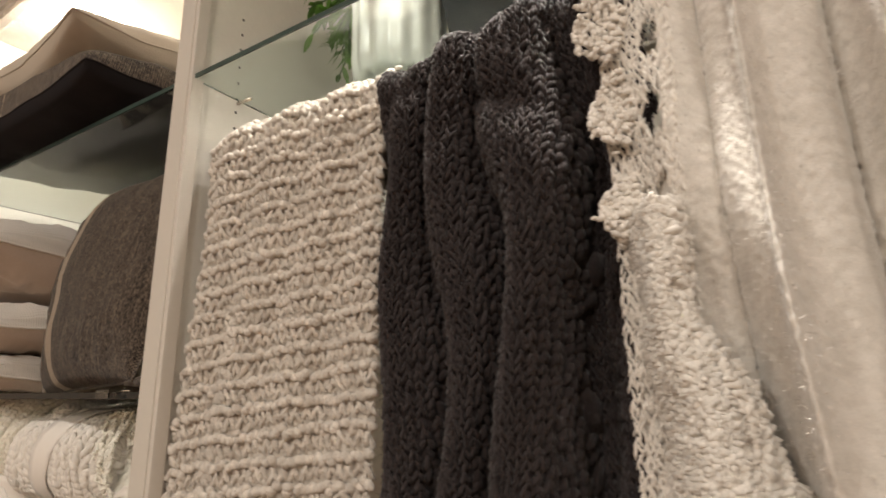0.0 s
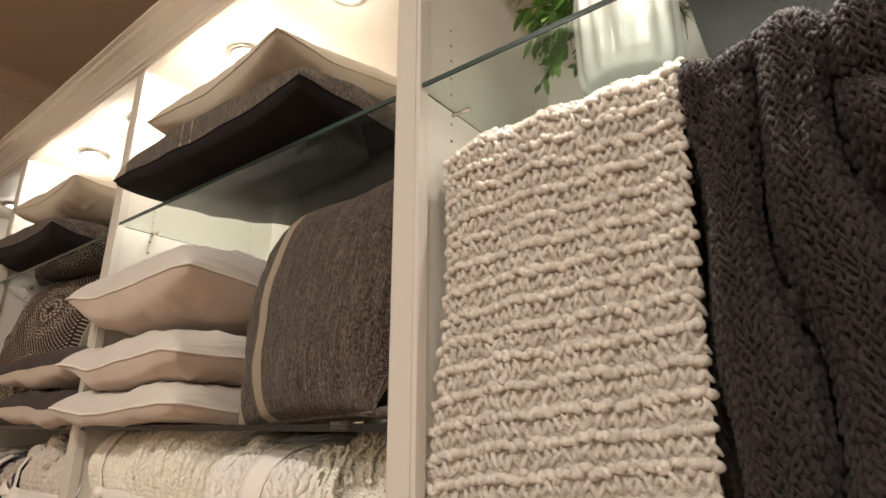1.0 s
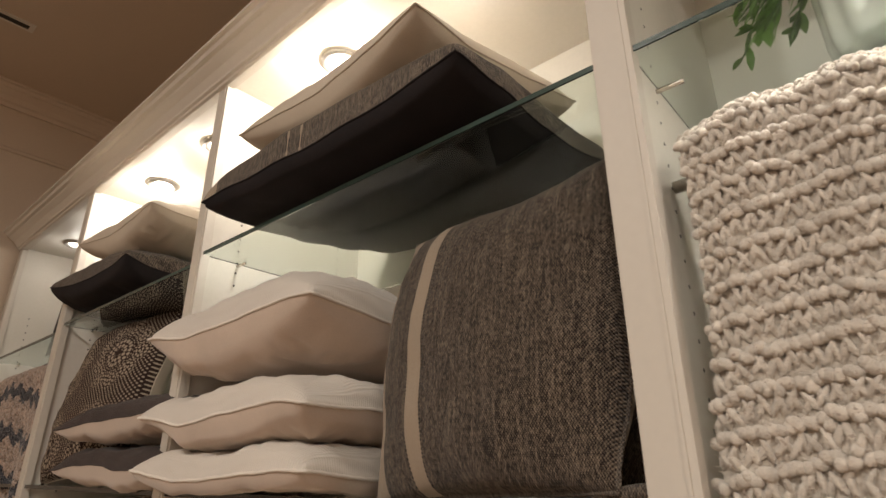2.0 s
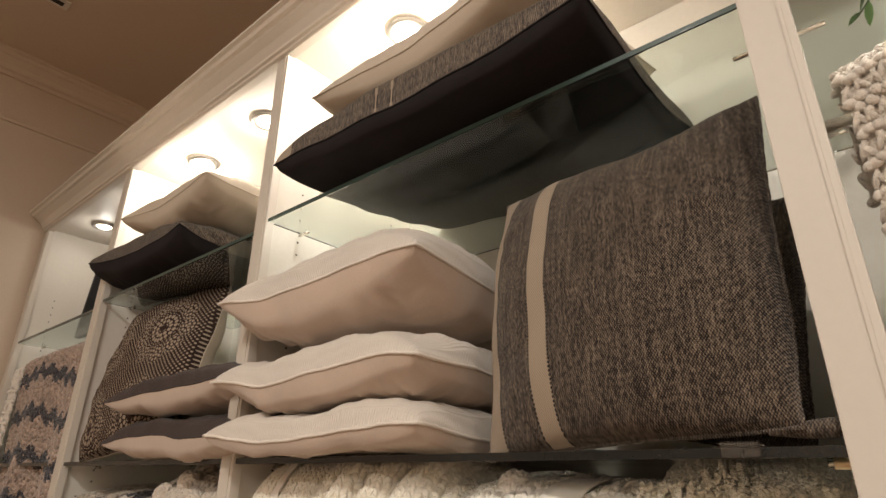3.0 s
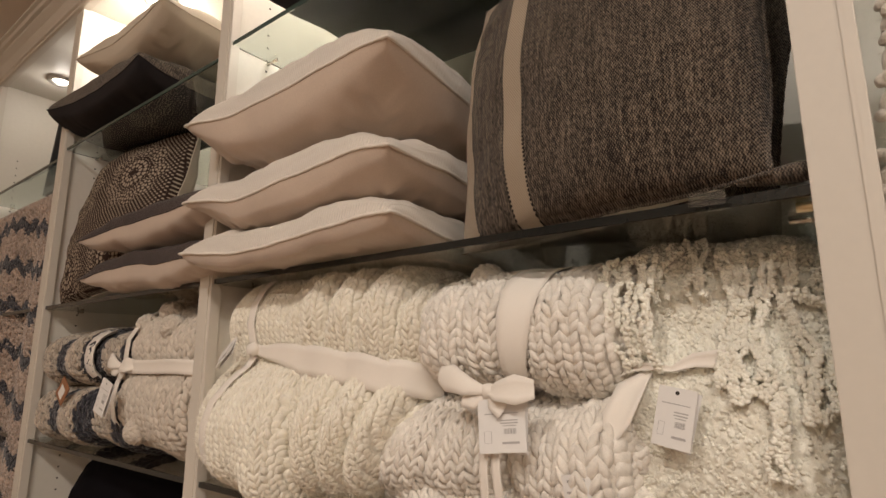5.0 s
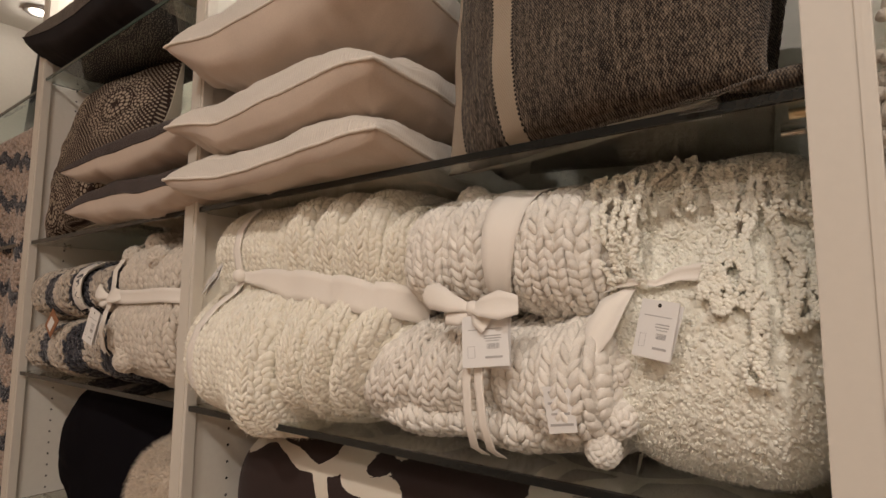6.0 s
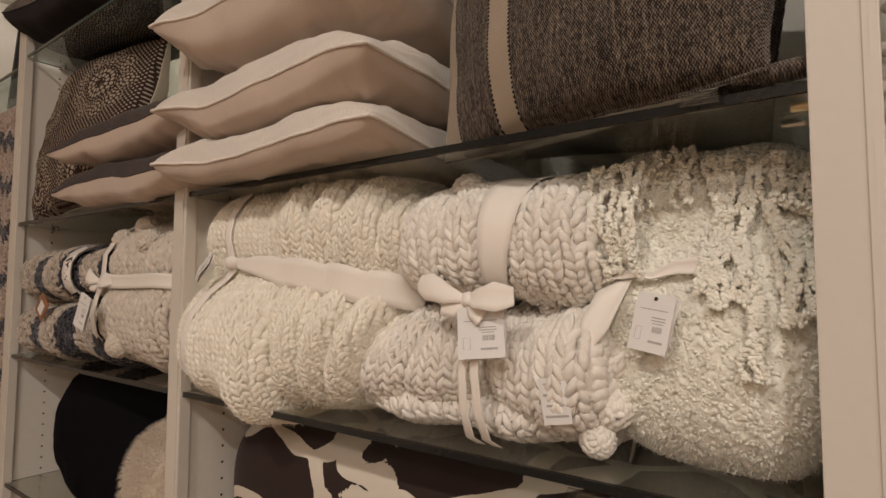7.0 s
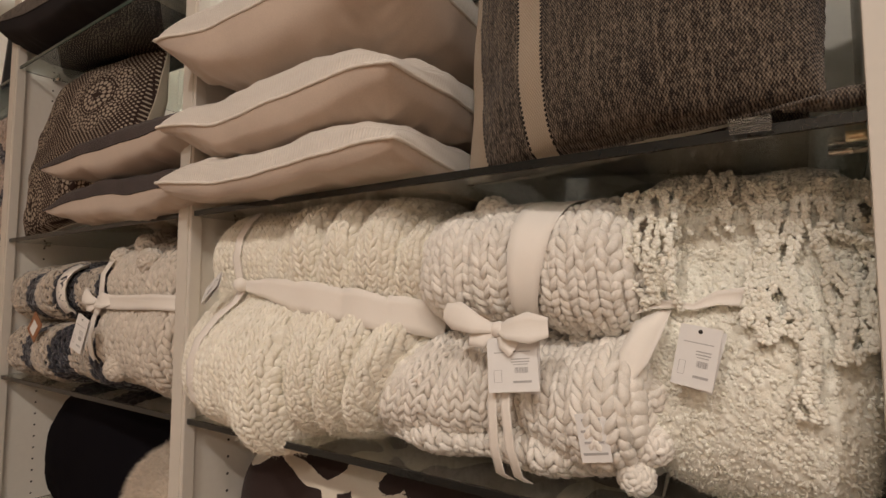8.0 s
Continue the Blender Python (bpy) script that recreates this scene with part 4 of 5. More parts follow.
# pot with greenery and a dark draped box on the glass
pot = thing("flower_pot", pose(-0.553, 0.768, 2.1095), "white glazed fluted ceramic pot with cut greenery", "pot")
part("vessel", lathe([(0.0, 0.0), (0.070, 0.0), (0.078, 0.006), (0.083, 0.03), (0.084, 0.15), (0.081, 0.18), (0.074, 0.196), (0.076, 0.205), (0.071, 0.206), (0.069, 0.19), (0.074, 0.15), (0.0, 0.14)], 112, flute=0.028, flutes=14), CERAMIC, pot, smooth=True)


def leaf_blade(bm, base, tip, width, droop):
    b, t = Vector(base), Vector(tip)
    d = t - b
    s = d.cross(Vector((0, 0, 1))).normalized() * width
    rows = []
    for f, w in ((0, 0.15), (0.3, 0.9), (0.6, 1.0), (0.85, 0.55), (1, 0.02)):
        c = b + d * f + Vector((0, 0, -droop * f * f))
        rows.append([bm.verts.new(c - s * w), bm.verts.new(c + Vector((0, 0, -0.15 * width))), bm.verts.new(c + s * w)])
    for a, c in zip(rows, rows[1:]):
        for i in range(2):
            bm.faces.new((a[i], a[i + 1], c[i + 1], c[i]))


rng = random.Random(5)
for k in range(30):
    a = rng.uniform(2.5, 4.3) if k < 18 else rng.uniform(0, 2 * math.pi)
    rad, high = rng.uniform(0.10, 0.20), rng.uniform(-0.10, 0.06)
    stem = [(0.03 * math.cos(a), 0.03 * math.sin(a), 0.17), (0.07 * math.cos(a), 0.07 * math.sin(a), 0.23 + 0.3 * max(high, 0)), (rad * math.cos(a), rad * math.sin(a), 0.19 + high)]
    sprig = part("sprig", tube(stem, 0.0014, 5), STEM, pot, smooth=True)
    bm = bmesh.new()
    feather = k % 2 == 0
    for i in range(26 if feather else 14):
        f = rng.uniform(0.25, 1.0)
        p = Vector(stem[1]).lerp(Vector(stem[2]), f)
        b = a + rng.uniform(-1.4, 1.4)
        ln = rng.uniform(0.018, 0.042) if feather else rng.uniform(0.014, 0.028)
        leaf_blade(bm, p, p + Vector((ln * math.cos(b), ln * math.sin(b), rng.uniform(-0.03, 0.015))), 0.0011 if feather else rng.uniform(0.005, 0.008), 0.010)
    part("leaves", bm, LEAF, sprig, smooth=True)
for k in range(3):
    a = 2.2 + 0.5 * k
    bm = bmesh.new()
    for i in range(7):
        b = 2 * math.pi * i / 7
        leaf_blade(bm, (0.09 * math.cos(a), 0.09 * math.sin(a), 0.25), (0.09 * math.cos(a) + 0.016 * math.cos(b), 0.09 * math.sin(a) + 0.016 * math.sin(b), 0.257), 0.006, 0.004)
    part("blossom", bm, PETALS_WHITE, pot, smooth=True)

bag = thing("storage_box", pose(-0.237, 0.865, 2.1095, 0, 0, 0), "charcoal fabric storage box with a pale label on the glass shelf", "box")
bm = bmesh.new()
lo = [bm.verts.new(v) for v in ((-0.20, -0.10, 0), (0.20, -0.10, 0), (0.20, 0.10, 0), (-0.20, 0.10, 0))]
hi = [bm.verts.new(v) for v in ((-0.235, -0.12, 0.25), (0.235, -0.12, 0.25), (0.235, 0.12, 0.25), (-0.235, 0.12, 0.25))]
bm.faces.new(lo[::-1]), bm.faces.new(hi)
for i in range(4):
    bm.faces.new((lo[i], lo[(i + 1) % 4], hi[(i + 1) % 4], hi[i]))
part("body", bm, DARK_DRAPE, bag, bevel=0.006)
part("label_holder", box(-0.16, -0.12, -0.128, -0.123, 0.14, 0.19), CARD, bag, "pale label")

# ---------------------------------------------------------------- folded throws, tags and ribbons
def roll_fn(x0, x1, yc, zc, ry, rz, p=3.0, end=6.0, start=-0.15, stop=0.75, ridge=None, turn=0.0, warp=None):
    """The outside of a folded throw: a rounded bundle whose axis runs along x. v goes round from the top's far side over the front to the bottom."""
    ta = 2 * math.pi * np.linspace(start - 0.05, stop + 0.05, 600)
    tk = (np.abs(np.cos(ta)) ** p + np.abs(np.sin(ta)) ** p) ** (-1 / p)
    ty, tz = ry * tk * np.sin(ta), rz * tk * np.cos(ta)
    run = np.concatenate([[0], np.cumsum(np.hypot(np.diff(ty), np.diff(tz)))])
    s0, s1 = np.interp(2 * math.pi * start, ta, run), np.interp(2 * math.pi * stop, ta, run)

    def fn(u, v):
        a = np.interp(s0 + (s1 - s0) * v, run, ta)
        k = (np.abs(np.cos(a)) ** p + np.abs(np.sin(a)) ** p) ** (-1 / p)
        e = np.clip(1 - np.abs(2 * u - 1) ** end, 0.0, 1) ** (1 / end)
        e = 0.06 + 0.94 * e
        x = x0 + (x1 - x0) * u
        y = yc - ry * e * k * np.sin(a)
        z = zc + rz * e * k * np.cos(a)
        q = np.stack([x, y, z], 1)
        n = np.stack([0 * x, -np.sin(a), np.cos(a)], 1)
        if ridge is not None:
            q = q + n * ridge(u, v, q)[:, None]
        if turn:
            q[:, 2] += turn * (u - 0.5)
        return q if warp is None else warp(u, v, q)
    fn.size, fn.span = (abs(x1 - x0), s1 - s0), (x0, x1)
    return fn


def cells(fn, cell):
    """Stitches across and along a bundle for the given stitch size."""
    return max(6, round(fn.size[0] / cell)), max(6, round(fn.size[1] / cell))


def front_at(fn, x, z, off):
    """The place on the front of a bundle at x and z, lifted off it."""
    u = np.full(240, np.clip((x - fn.span[0]) / (fn.span[1] - fn.span[0]), 0.01, 0.99))
    v = np.linspace(0.08, 0.80, 240)
    p, _, _, n = frames_on(fn, u, v)
    k = int(np.argmin(np.abs(p[:, 2] - z)))
    return tuple(p[k] + n[k] * off)


def ribbon(name, pts, width, parent, side=(1, 0, 0), material=RIBBON, curl=0.0):
    """A flat band with a little thickness along a line of points."""
    bm = bmesh.new()
    pts = [Vector(p) for p in pts]
    rows = []
    for i, p in enumerate(pts):
        d = (pts[min(i + 1, len(pts) - 1)] - pts[max(i - 1, 0)]).normalized()
        s = Vector(side)
        s = (s - d * s.dot(d)).normalized()
        n = d.cross(s)
        w = width[i] if isinstance(width, (list, tuple)) else width
        rows.append([bm.verts.new(p + s * (f * w / 2) + n * (curl * w * (f * f - 0.4) + g)) for g in (0.0006, -0.0006) for f in (-1, -0.5, 0, 0.5, 1)])
    for a, b in zip(rows, rows[1:]):
        for i in range(4):
            bm.faces.new((a[i], a[i + 1], b[i + 1], b[i]))
            bm.faces.new((a[5 + i], b[5 + i], b[6 + i], a[6 + i]))
        bm.faces.new((a[0], b[0], b[5], a[5]))
        bm.faces.new((a[4], a[9], b[9], b[4]))
    return part(name, bm, material, parent, smooth=True)


def tag(parent, m, w=0.057, h=0.062, card=CARD, ink=INK, label="printed white card tag"):
    """A swing tag of two cards with a string hole and printed lines that cannot be read."""
    bm = box(-w / 2, w / 2, -h, 0, 0, 0.0008)
    t = part("tag", bm, card, parent, label, bevel=0.0002)
    t.matrix_local = m
    b2 = part("second_card", box(-w / 2, w / 2, -h, 0, 0, 0.0007), card, t)
    b2.matrix_local = pose(0.003, -0.001, -0.003, 2, 3, -4)
    lines = bmesh.new()
    box(-w * 0.36, w * 0.36, -h * 0.285, -h * 0.270, 0.0009, 0.0011, lines)
    box(-w * 0.02, w * 0.34, -h * 0.42, -h * 0.40, 0.0009, 0.0011, lines)
    box(-w * 0.02, w * 0.34, -h * 0.47, -h * 0.45, 0.0009, 0.0011, lines)
    box(w * 0.02, w * 0.30, -h * 0.515, -h * 0.50, 0.0009, 0.0011, lines)
    box(w * 0.0, w * 0.36, -h * 0.84, -h * 0.80, 0.0009, 0.0011, lines)
    part("print_lines", lines, ink, t)
    bars = bmesh.new()
    for i in range(14):
        x = w * (0.04 + 0.019 * i)
        box(x, x + w * (0.006 + 0.005 * ((i * 7) % 3)), -h * 0.66, -h * 0.56, 0.0009, 0.0011, bars)
    part("bar_code", bars, ink, t)
    mark = bmesh.new()
    box(-w * 0.38, -w * 0.22, -h * 0.82, -h * 0.815, 0.0009, 0.0011, mark)
    box(-w * 0.38, -w * 0.22, -h * 0.60, -h * 0.595, 0.0009, 0.0011, mark)
    box(-w * 0.38, -w * 0.372, -h * 0.814, -h * 0.601, 0.0009, 0.0011, mark)
    box(-w * 0.228, -w * 0.22, -h * 0.814, -h * 0.601, 0.0009, 0.0011, mark)
    part("emblem", mark, ink, t)
    hole = lathe([(0.0002, 0.0012), (0.0022, 0.0012)], 12, at=(0, -h * 0.09, 0))
    part("hole", hole, HOLE, t)
    return t


def facing(x, y, z, turn=0.0, back=0.0, lean=0.0):
    """Pose of a flat card that faces the room."""
    return pose(x, y, z, 0, 0, turn) @ pose(0, 0, 0, 90 - back, 0, 0) @ pose(0, 0, 0, 0, 0, lean)


# cream cable-knit throw


def cream_ridge(u, v, q):
    low, high = ramp(v, 0.45, 0.56), 1 - ramp(v, 0.36, 0.46)
    mid = 0.35 + 0.12 * np.clip(v - 0.44, 0, 0.35)
    half = 0.165 + 0.10 * np.clip(v - 0.44, 0, 0.3)
    tongue = np.clip(1 - np.abs((u - mid) / half) ** 5, 0, 1) ** 0.6
    ph = u + 0.42 * (v - 0.45) + 0.02 * np.sin(11 * v + 6 * u)
    ribs = np.abs(np.sin(math.pi * ph / 0.125)) ** 0.7
    right = ramp(u, mid + half * 0.9, mid + half * 1.3)
    lump = np.clip(1 - np.abs((u - 0.08) / 0.085) ** 3, 0, 1) ** 0.6
    low = low * (1 - 0.8 * ramp(v, 0.60, 0.74))
    lower = low * (0.052 * tongue + 0.044 * right * (ribs - 0.35) + 0.030 * lump)
    upper = high * (0.046 * ramp(u, 0.42, 0.54) * (ribs - 0.45) + 0.020 * bump(v, 0.30, 0.12) + 0.012 * np.sin(5 * u + 4 * v))
    waist = -0.018 * bump(v, 0.445 + 0.05 * (u - 0.25), 0.05)
    return lower + upper + waist + 0.004 * np.sin(31 * u + 9 * v) * np.sin(23 * v)


def cream_warp(u, v, q):
    q = q.copy()
    down = ramp(q[:, 2], 1.55, 1.21)
    q[:, 0] += np.where(u > 0.5, -0.055 * down * (2 * u - 1), 0.020 * (1 - ramp(1.58 - q[:, 2], 0.0, 0.12)) * (1 - 2 * u))
    q[:, 1] += -0.030 * ramp(v, 0.42, 0.62) * (1 - 0.6 * u)
    hang = (0.030 * bump(u, 0.47, 0.09) + 0.016 * bump(u, 0.13, 0.10)) * ramp(v, 0.56, 0.70) * (1 - ramp(v, 0.74, 0.88))
    q[:, 2] -= hang
    q[:, 1] -= 0.8 * hang
    return q


cream = thing("cable_throw", pose(0, 0, 0), "cream cable-knit throw, folded and tied with a wide cream ribbon", "throw", "folded throws")
cream_fn = roll_fn(-1.884, -1.350, 0.755, 1.388, 0.200, 0.180, 3.2, 4.6, -0.10, 0.60, cream_ridge, warp=cream_warp)
sheet("backing", skin(cream_fn, 0.0010), 160, 140, YARN_CREAM, cream)
knit("stitches", cream_fn, round(cream_fn.size[0] / 0.0132), round(cream_fn.size[1] / 0.0082), YARN_CREAM, cream, fat=1.12, slant=25, jitter=0.16, seed=21, depth=0.72, long=2.0)
fuzz("fibre_fuzz", cream_fn, 34000, 0.0075, YARN_CREAM, cream, seed=14)


def on(fn, u, v, off=0.006):
    u, v = (np.array(a, float) for a in np.broadcast_arrays(np.atleast_1d(u), np.atleast_1d(v)))
    p, _, _, n = frames_on(fn, u, v)
    return [tuple(q) for q in p + n * off]


def bow(parent, at, size, lean=0.0, tails=True):
    """A flat ribbon knot with two loops or cut ends."""
    x, y, z = at
    part("knot", lathe([(0.001, -0.010), (0.009, -0.008), (0.011, 0.0), (0.009, 0.008), (0.001, 0.010)], 12, at=(x, y, z)), RIBBON, parent, smooth=True)
    for s, dz, k in ((-1, 0.016, 1.0), (1, 0.004, 0.85)):
        pts = [(x, y - 0.004, z), (x + s * size * 0.3 * k, y - 0.016, z + dz * 0.4), (x + s * size * 0.7 * k, y - 0.014, z + dz), (x + s * size * k, y - 0.004, z + dz * 1.2)]
        ribbon("bow_end", pts, [0.008, 0.024, 0.036, 0.022], parent, (0.35 * s, 0.3, 1), curl=0.10)
        pts = [(x, y - 0.002, z), (x + s * size * 0.22 * k, y - 0.012, z - 0.012), (x + s * size * 0.42 * k, y - 0.012, z - 0.024 + dz)]
        ribbon("bow_end", pts, [0.008, 0.020, 0.024], parent, (0.6 * s, 0.2, 1), curl=0.12)


us = np.linspace(0.285, 0.992, 26)
ribbon("ribbon", on(cream_fn, us, 0.425 + 0.09 * (us - 0.285), 0.012), [0.016 + 0.034 * min(1, 4 * (u - 0.285)) for u in us], cream, (0, 0, 1), curl=0.02)
vs_ = np.linspace(0.12, 0.62, 18)
ribbon("ribbon", on(cream_fn, 0.275 - 0.25 * np.abs(vs_ - 0.42), vs_, 0.010), 0.020, cream, (1, 0, 0))
knot_at = on(cream_fn, 0.28, 0.425, 0.014)[0]
part("knot", lathe([(0.001, -0.012), (0.010, -0.009), (0.013, 0.0), (0.010, 0.009), (0.001, 0.012)], 12, at=knot_at), RIBBON, cream, smooth=True)
tag(cream, facing(knot_at[0] - 0.010, knot_at[1] - 0.034, knot_at[2] + 0.010, -20, 24, -58), 0.034, 0.062)

# pearl grey chunky throw, two folds tied with a ribbon
pearl = thing("chunky_throw", pose(0, 0, 0), "chunky pearl-grey knitted throw, folded and tied with a ribbon bow", "throw", "folded throws")


def pearl_ridge(u, v, q):
    return 0.008 * np.sin(2 * math.pi * 2.2 * u + 0.8) + 0.006 * np.sin(11 * v + 5 * u) - 0.011 * bump(u, 0.64, 0.07)


def upper_ridge(u, v, q):
    return 0.006 * np.sin(13 * v + 4 * u) - 0.010 * bump(u, 0.37, 0.03) - 0.014 * bump(u, 0.70 - 0.32 * (v - 0.2), 0.08) + 0.008 * bump(u, 0.88, 0.10)


def left_ridge(u, v, q):
    return 0.007 * np.sin(9 * v + 5 * u) - 0.007 * bump(u, 0.55, 0.04) + 0.010 * bump(u, 0.3, 0.2)


def left_warp(u, v, q):
    q = q.copy()
    q[:, 0] += 0.11 * ramp(q[:, 2], 1.25, 1.37) * (1 - u) ** 1.3
    return q


up_fn = roll_fn(-1.408, -1.062, 0.772, 1.464, 0.200, 0.092, 2.7, 3.4, -0.12, 0.62, upper_ridge, turn=-0.018)
left_fn = roll_fn(-1.528, -1.215, 0.790, 1.303, 0.205, 0.078, 2.6, 4.0, -0.12, 0.62, left_ridge, warp=left_warp)
flap_fn = roll_fn(-1.240, -1.062, 0.780, 1.304, 0.206, 0.082, 2.6, 4.5, -0.12, 0.62, lambda u, v, q: 0.010 * np.sin(6 * u + 7 * v))
base_fn = roll_fn(-1.500, -1.075, 0.800, 1.240, 0.204, 0.034, 2.2, 5.0, -0.12, 0.62, lambda u, v, q: 0.006 * np.sin(17 * u + 4 * v))
for f, nm, sd, cu, cv in ((up_fn, "upper_fold", 31, 0.0215, 0.0118), (left_fn, "lower_fold", 32, 0.0215, 0.0118), (flap_fn, "flap", 33, 0.0235, 0.0128), (base_fn, "bottom_fold", 34, 0.022, 0.0118)):
    sheet("backing", skin(f, 0.0004), 60, 80, YARN_PEARL, pearl)
    knit(nm, f, max(5, round(f.size[0] / cu)), max(6, round(f.size[1] / cv)), YARN_PEARL, pearl, fat=1.02, slant=24, jitter=0.16, seed=sd, depth=0.85, long=2.1)
    fuzz("fibre_fuzz", f, 4500, 0.009, YARN_PEARL, pearl, seed=sd)


def bobble(parent, at, r, material, seed=0):
    """A knitted bobble: strands wound round a small ball."""
    rng = np.random.default_rng(seed)
    k = 84
    i = np.arange(k) + 0.5
    th, ph = np.arccos(1 - 2 * i / k), math.pi * (1 + 5 ** 0.5) * i
    n = np.stack([np.cos(ph) * np.sin(th), np.sin(ph) * np.sin(th), np.cos(th)], 1)
    a = np.cross(n, rng.normal(0, 1, (k, 3)))
    return lobes_mesh("bobble", n * r * 0.8 + np.array(at), a, n, r * 0.85, r * 0.36, r * 0.42, material, parent, bend=0.3)


for u, v, r, f in ((0.36, 0.36, 0.029, up_fn), (0.93, 0.36, 0.026, up_fn), (0.24, 0.67, 0.024, up_fn), (0.72, 0.67, 0.024, up_fn)):
    bobble(pearl, on(f, u, v, 0.004)[0], r, YARN_PEARL, int(100 * u))
for x, y, z, r in ((-1.070, 0.628, 1.322, 0.026), (-1.072, 0.622, 1.268, 0.026), (-1.086, 0.612, 1.232, 0.022)):
    bobble(pearl, (x, y, z), r, YARN_PEARL, int(-100 * x + 1000 * z))
vs_ = np.linspace(0.05, 0.60, 22)
ribbon("ribbon", on(up_fn, 0.70 - 0.32 * (vs_ - 0.2), vs_, 0.018), [0.050 - 0.030 * max(0, (v - 0.42) / 0.18) ** 1.5 for v in vs_], pearl, (1, 0.3, 0), curl=0.03)
for k in (-0.007, 0.008):
    ribbon("ribbon", [(-1.226 + k, 0.560, 1.385), (-1.225 + k, 0.552, 1.345), (-1.224 + 1.2 * k, 0.549, 1.300), (-1.222 + 1.4 * k, 0.552, 1.255), (-1.220 + 1.6 * k, 0.566, 1.222), (-1.219 + 1.6 * k, 0.590, 1.209)], 0.012, pearl, (1, 0, 0), curl=0.05)
bow(pearl, (-1.226, 0.556, 1.391), 0.076)
tag(pearl, facing(-1.208, 0.552, 1.383, 10, 10, 6), 0.060, 0.062)
lab = part("sewn_label", box(-0.016, 0.016, 0, 0.0012, -0.028, 0.024), CARD, pearl, "white sewn label with faint print")
lab.matrix_local = pose(-1.116, 0.562, 1.282, 4, -8, 12)
bm = bmesh.new()
for k, (a, c) in enumerate(((-0.010, 0.010), (-0.012, 0.008), (-0.010, 0.011), (-0.013, 0.013))):
    box(a, c, -0.0006, -0.0002, 0.016 - 0.012 * k, 0.0185 - 0.012 * k, bm)
part("print_lines", bm, INK, lab)

# ivory looped throw: pile of short curls, and long curly fringe falling from its top
def loop_ridge(u, v, q):
    return 0.009 * np.sin(4 * u + 7 * v) + 0.005 * np.sin(11 * u - 5 * v + 1) * np.sin(9 * v) - 0.024 * bump(v, 0.42, 0.06) + 0.020 * bump(v, 0.60, 0.13)


def fringe(name, path, material, parent, r=0.006, seed=0):
    """One curly cord: knots of yarn strung along a hanging line."""
    rng = np.random.default_rng(abs(seed))
    pts = np.array(path, float)
    d = np.linalg.norm(np.diff(pts, axis=0), axis=1)
    s = np.concatenate([[0], np.cumsum(d)])
    k = max(4, int(s[-1] / (r * 0.36)))
    t = np.linspace(0, s[-1], k)
    c = np.stack([np.interp(t, s, pts[:, i]) for i in range(3)], 1)
    flip = np.where(np.arange(k) % 2 == 0, 1.0, -1.0)
    w = t / (r * 3.6) + rng.uniform(0, 6)
    c = c + np.stack([flip * r * 0.30 + 0.9 * r * np.sin(w) + 0.4 * r * np.sin(2.3 * w + 1), -0.5 * r * np.cos(1.4 * w), 0.3 * r * np.sin(1.7 * w)], 1) + rng.normal(0, r * 0.22, (k, 3))
    a = rng.normal(0, 1, (k, 3))
    out = np.tile(np.array([[0.15, -1.0, 0.25]]), (k, 1)) + rng.normal(0, 0.2, (k, 3))
    return lobes_mesh(name, c, a, out, r * rng.uniform(1.4, 2.0, k), r * 1.25, r * 1.25, material, parent, bend=0.4)


ivory = thing("loop_throw", pose(0, 0, 0), "ivory curly loop-yarn throw, folded and tied with a thin ribbon", "throw", "folded throws")
ivory_fn = roll_fn(-1.104, -0.858, 0.812, 1.392, 0.196, 0.187, 3.6, 4.5, -0.12, 0.60, loop_ridge)
sheet("cloth", lumpy(ivory_fn, 0.0, 170, 0.0020, 1.0), 220, 420, YARN_LOOP, ivory)
curls("pile_yarn", ivory_fn, 15000, 0.0064, 0.0052, YARN_LOOP, ivory, 41, lift=0.08, sink=0.25)
fuzz("fibre_fuzz", ivory_fn, 9000, 0.005, YARN_LOOP, ivory, seed=45)
curls("fringe_fluff", ivory_fn, 2600, 0.012, 0.0075, YARN_LOOP, ivory, 43, v0=0.0, v1=0.24, lift=0.8, sink=-0.5)
curls("fringe_fluff", ivory_fn, 2200, 0.010, 0.0062, YARN_LOOP, ivory, 44, v0=0.22, v1=0.36, lift=0.6, sink=-0.3)
# curly cords: the places where each one starts and ends on the front, and its sway
CORDS = [(-0.965, 1.545, -0.952, 1.385, 0.004), (-0.950, 1.540, -0.958, 1.40, -0.005), (-0.925, 1.535, -0.940, 1.39, 0.006), (-0.908, 1.54, -0.898, 1.368, 0.004), (-0.878, 1.54, -0.880, 1.385, 0.003),
         (-0.896, 1.372, -0.884, 1.382, -0.004), (-0.926, 1.40, -0.922, 1.318, 0.003), (-1.03, 1.555, -1.04, 1.50, 0.006), (-1.0, 1.56, -0.99, 1.50, -0.005), (-0.90, 1.50, -0.868, 1.47, 0.004)]
for k, (xa, za, xb, zb, sway) in enumerate(CORDS):
    for twin in (-0.0062, 0.0, 0.0062):
        path = [np.array(front_at(ivory_fn, xa + (xb - xa) * f + sway * math.sin(7 * f + k), za + (zb - za) * f, 0.013)) + np.array([twin + 0.002 * math.sin(5 * f + k), 0, 0]) for f in np.linspace(0, 1, 9)]
        fringe("fringe_cord", path, YARN_LOOP, ivory, 0.0040, 3 * k + int(200 * twin))
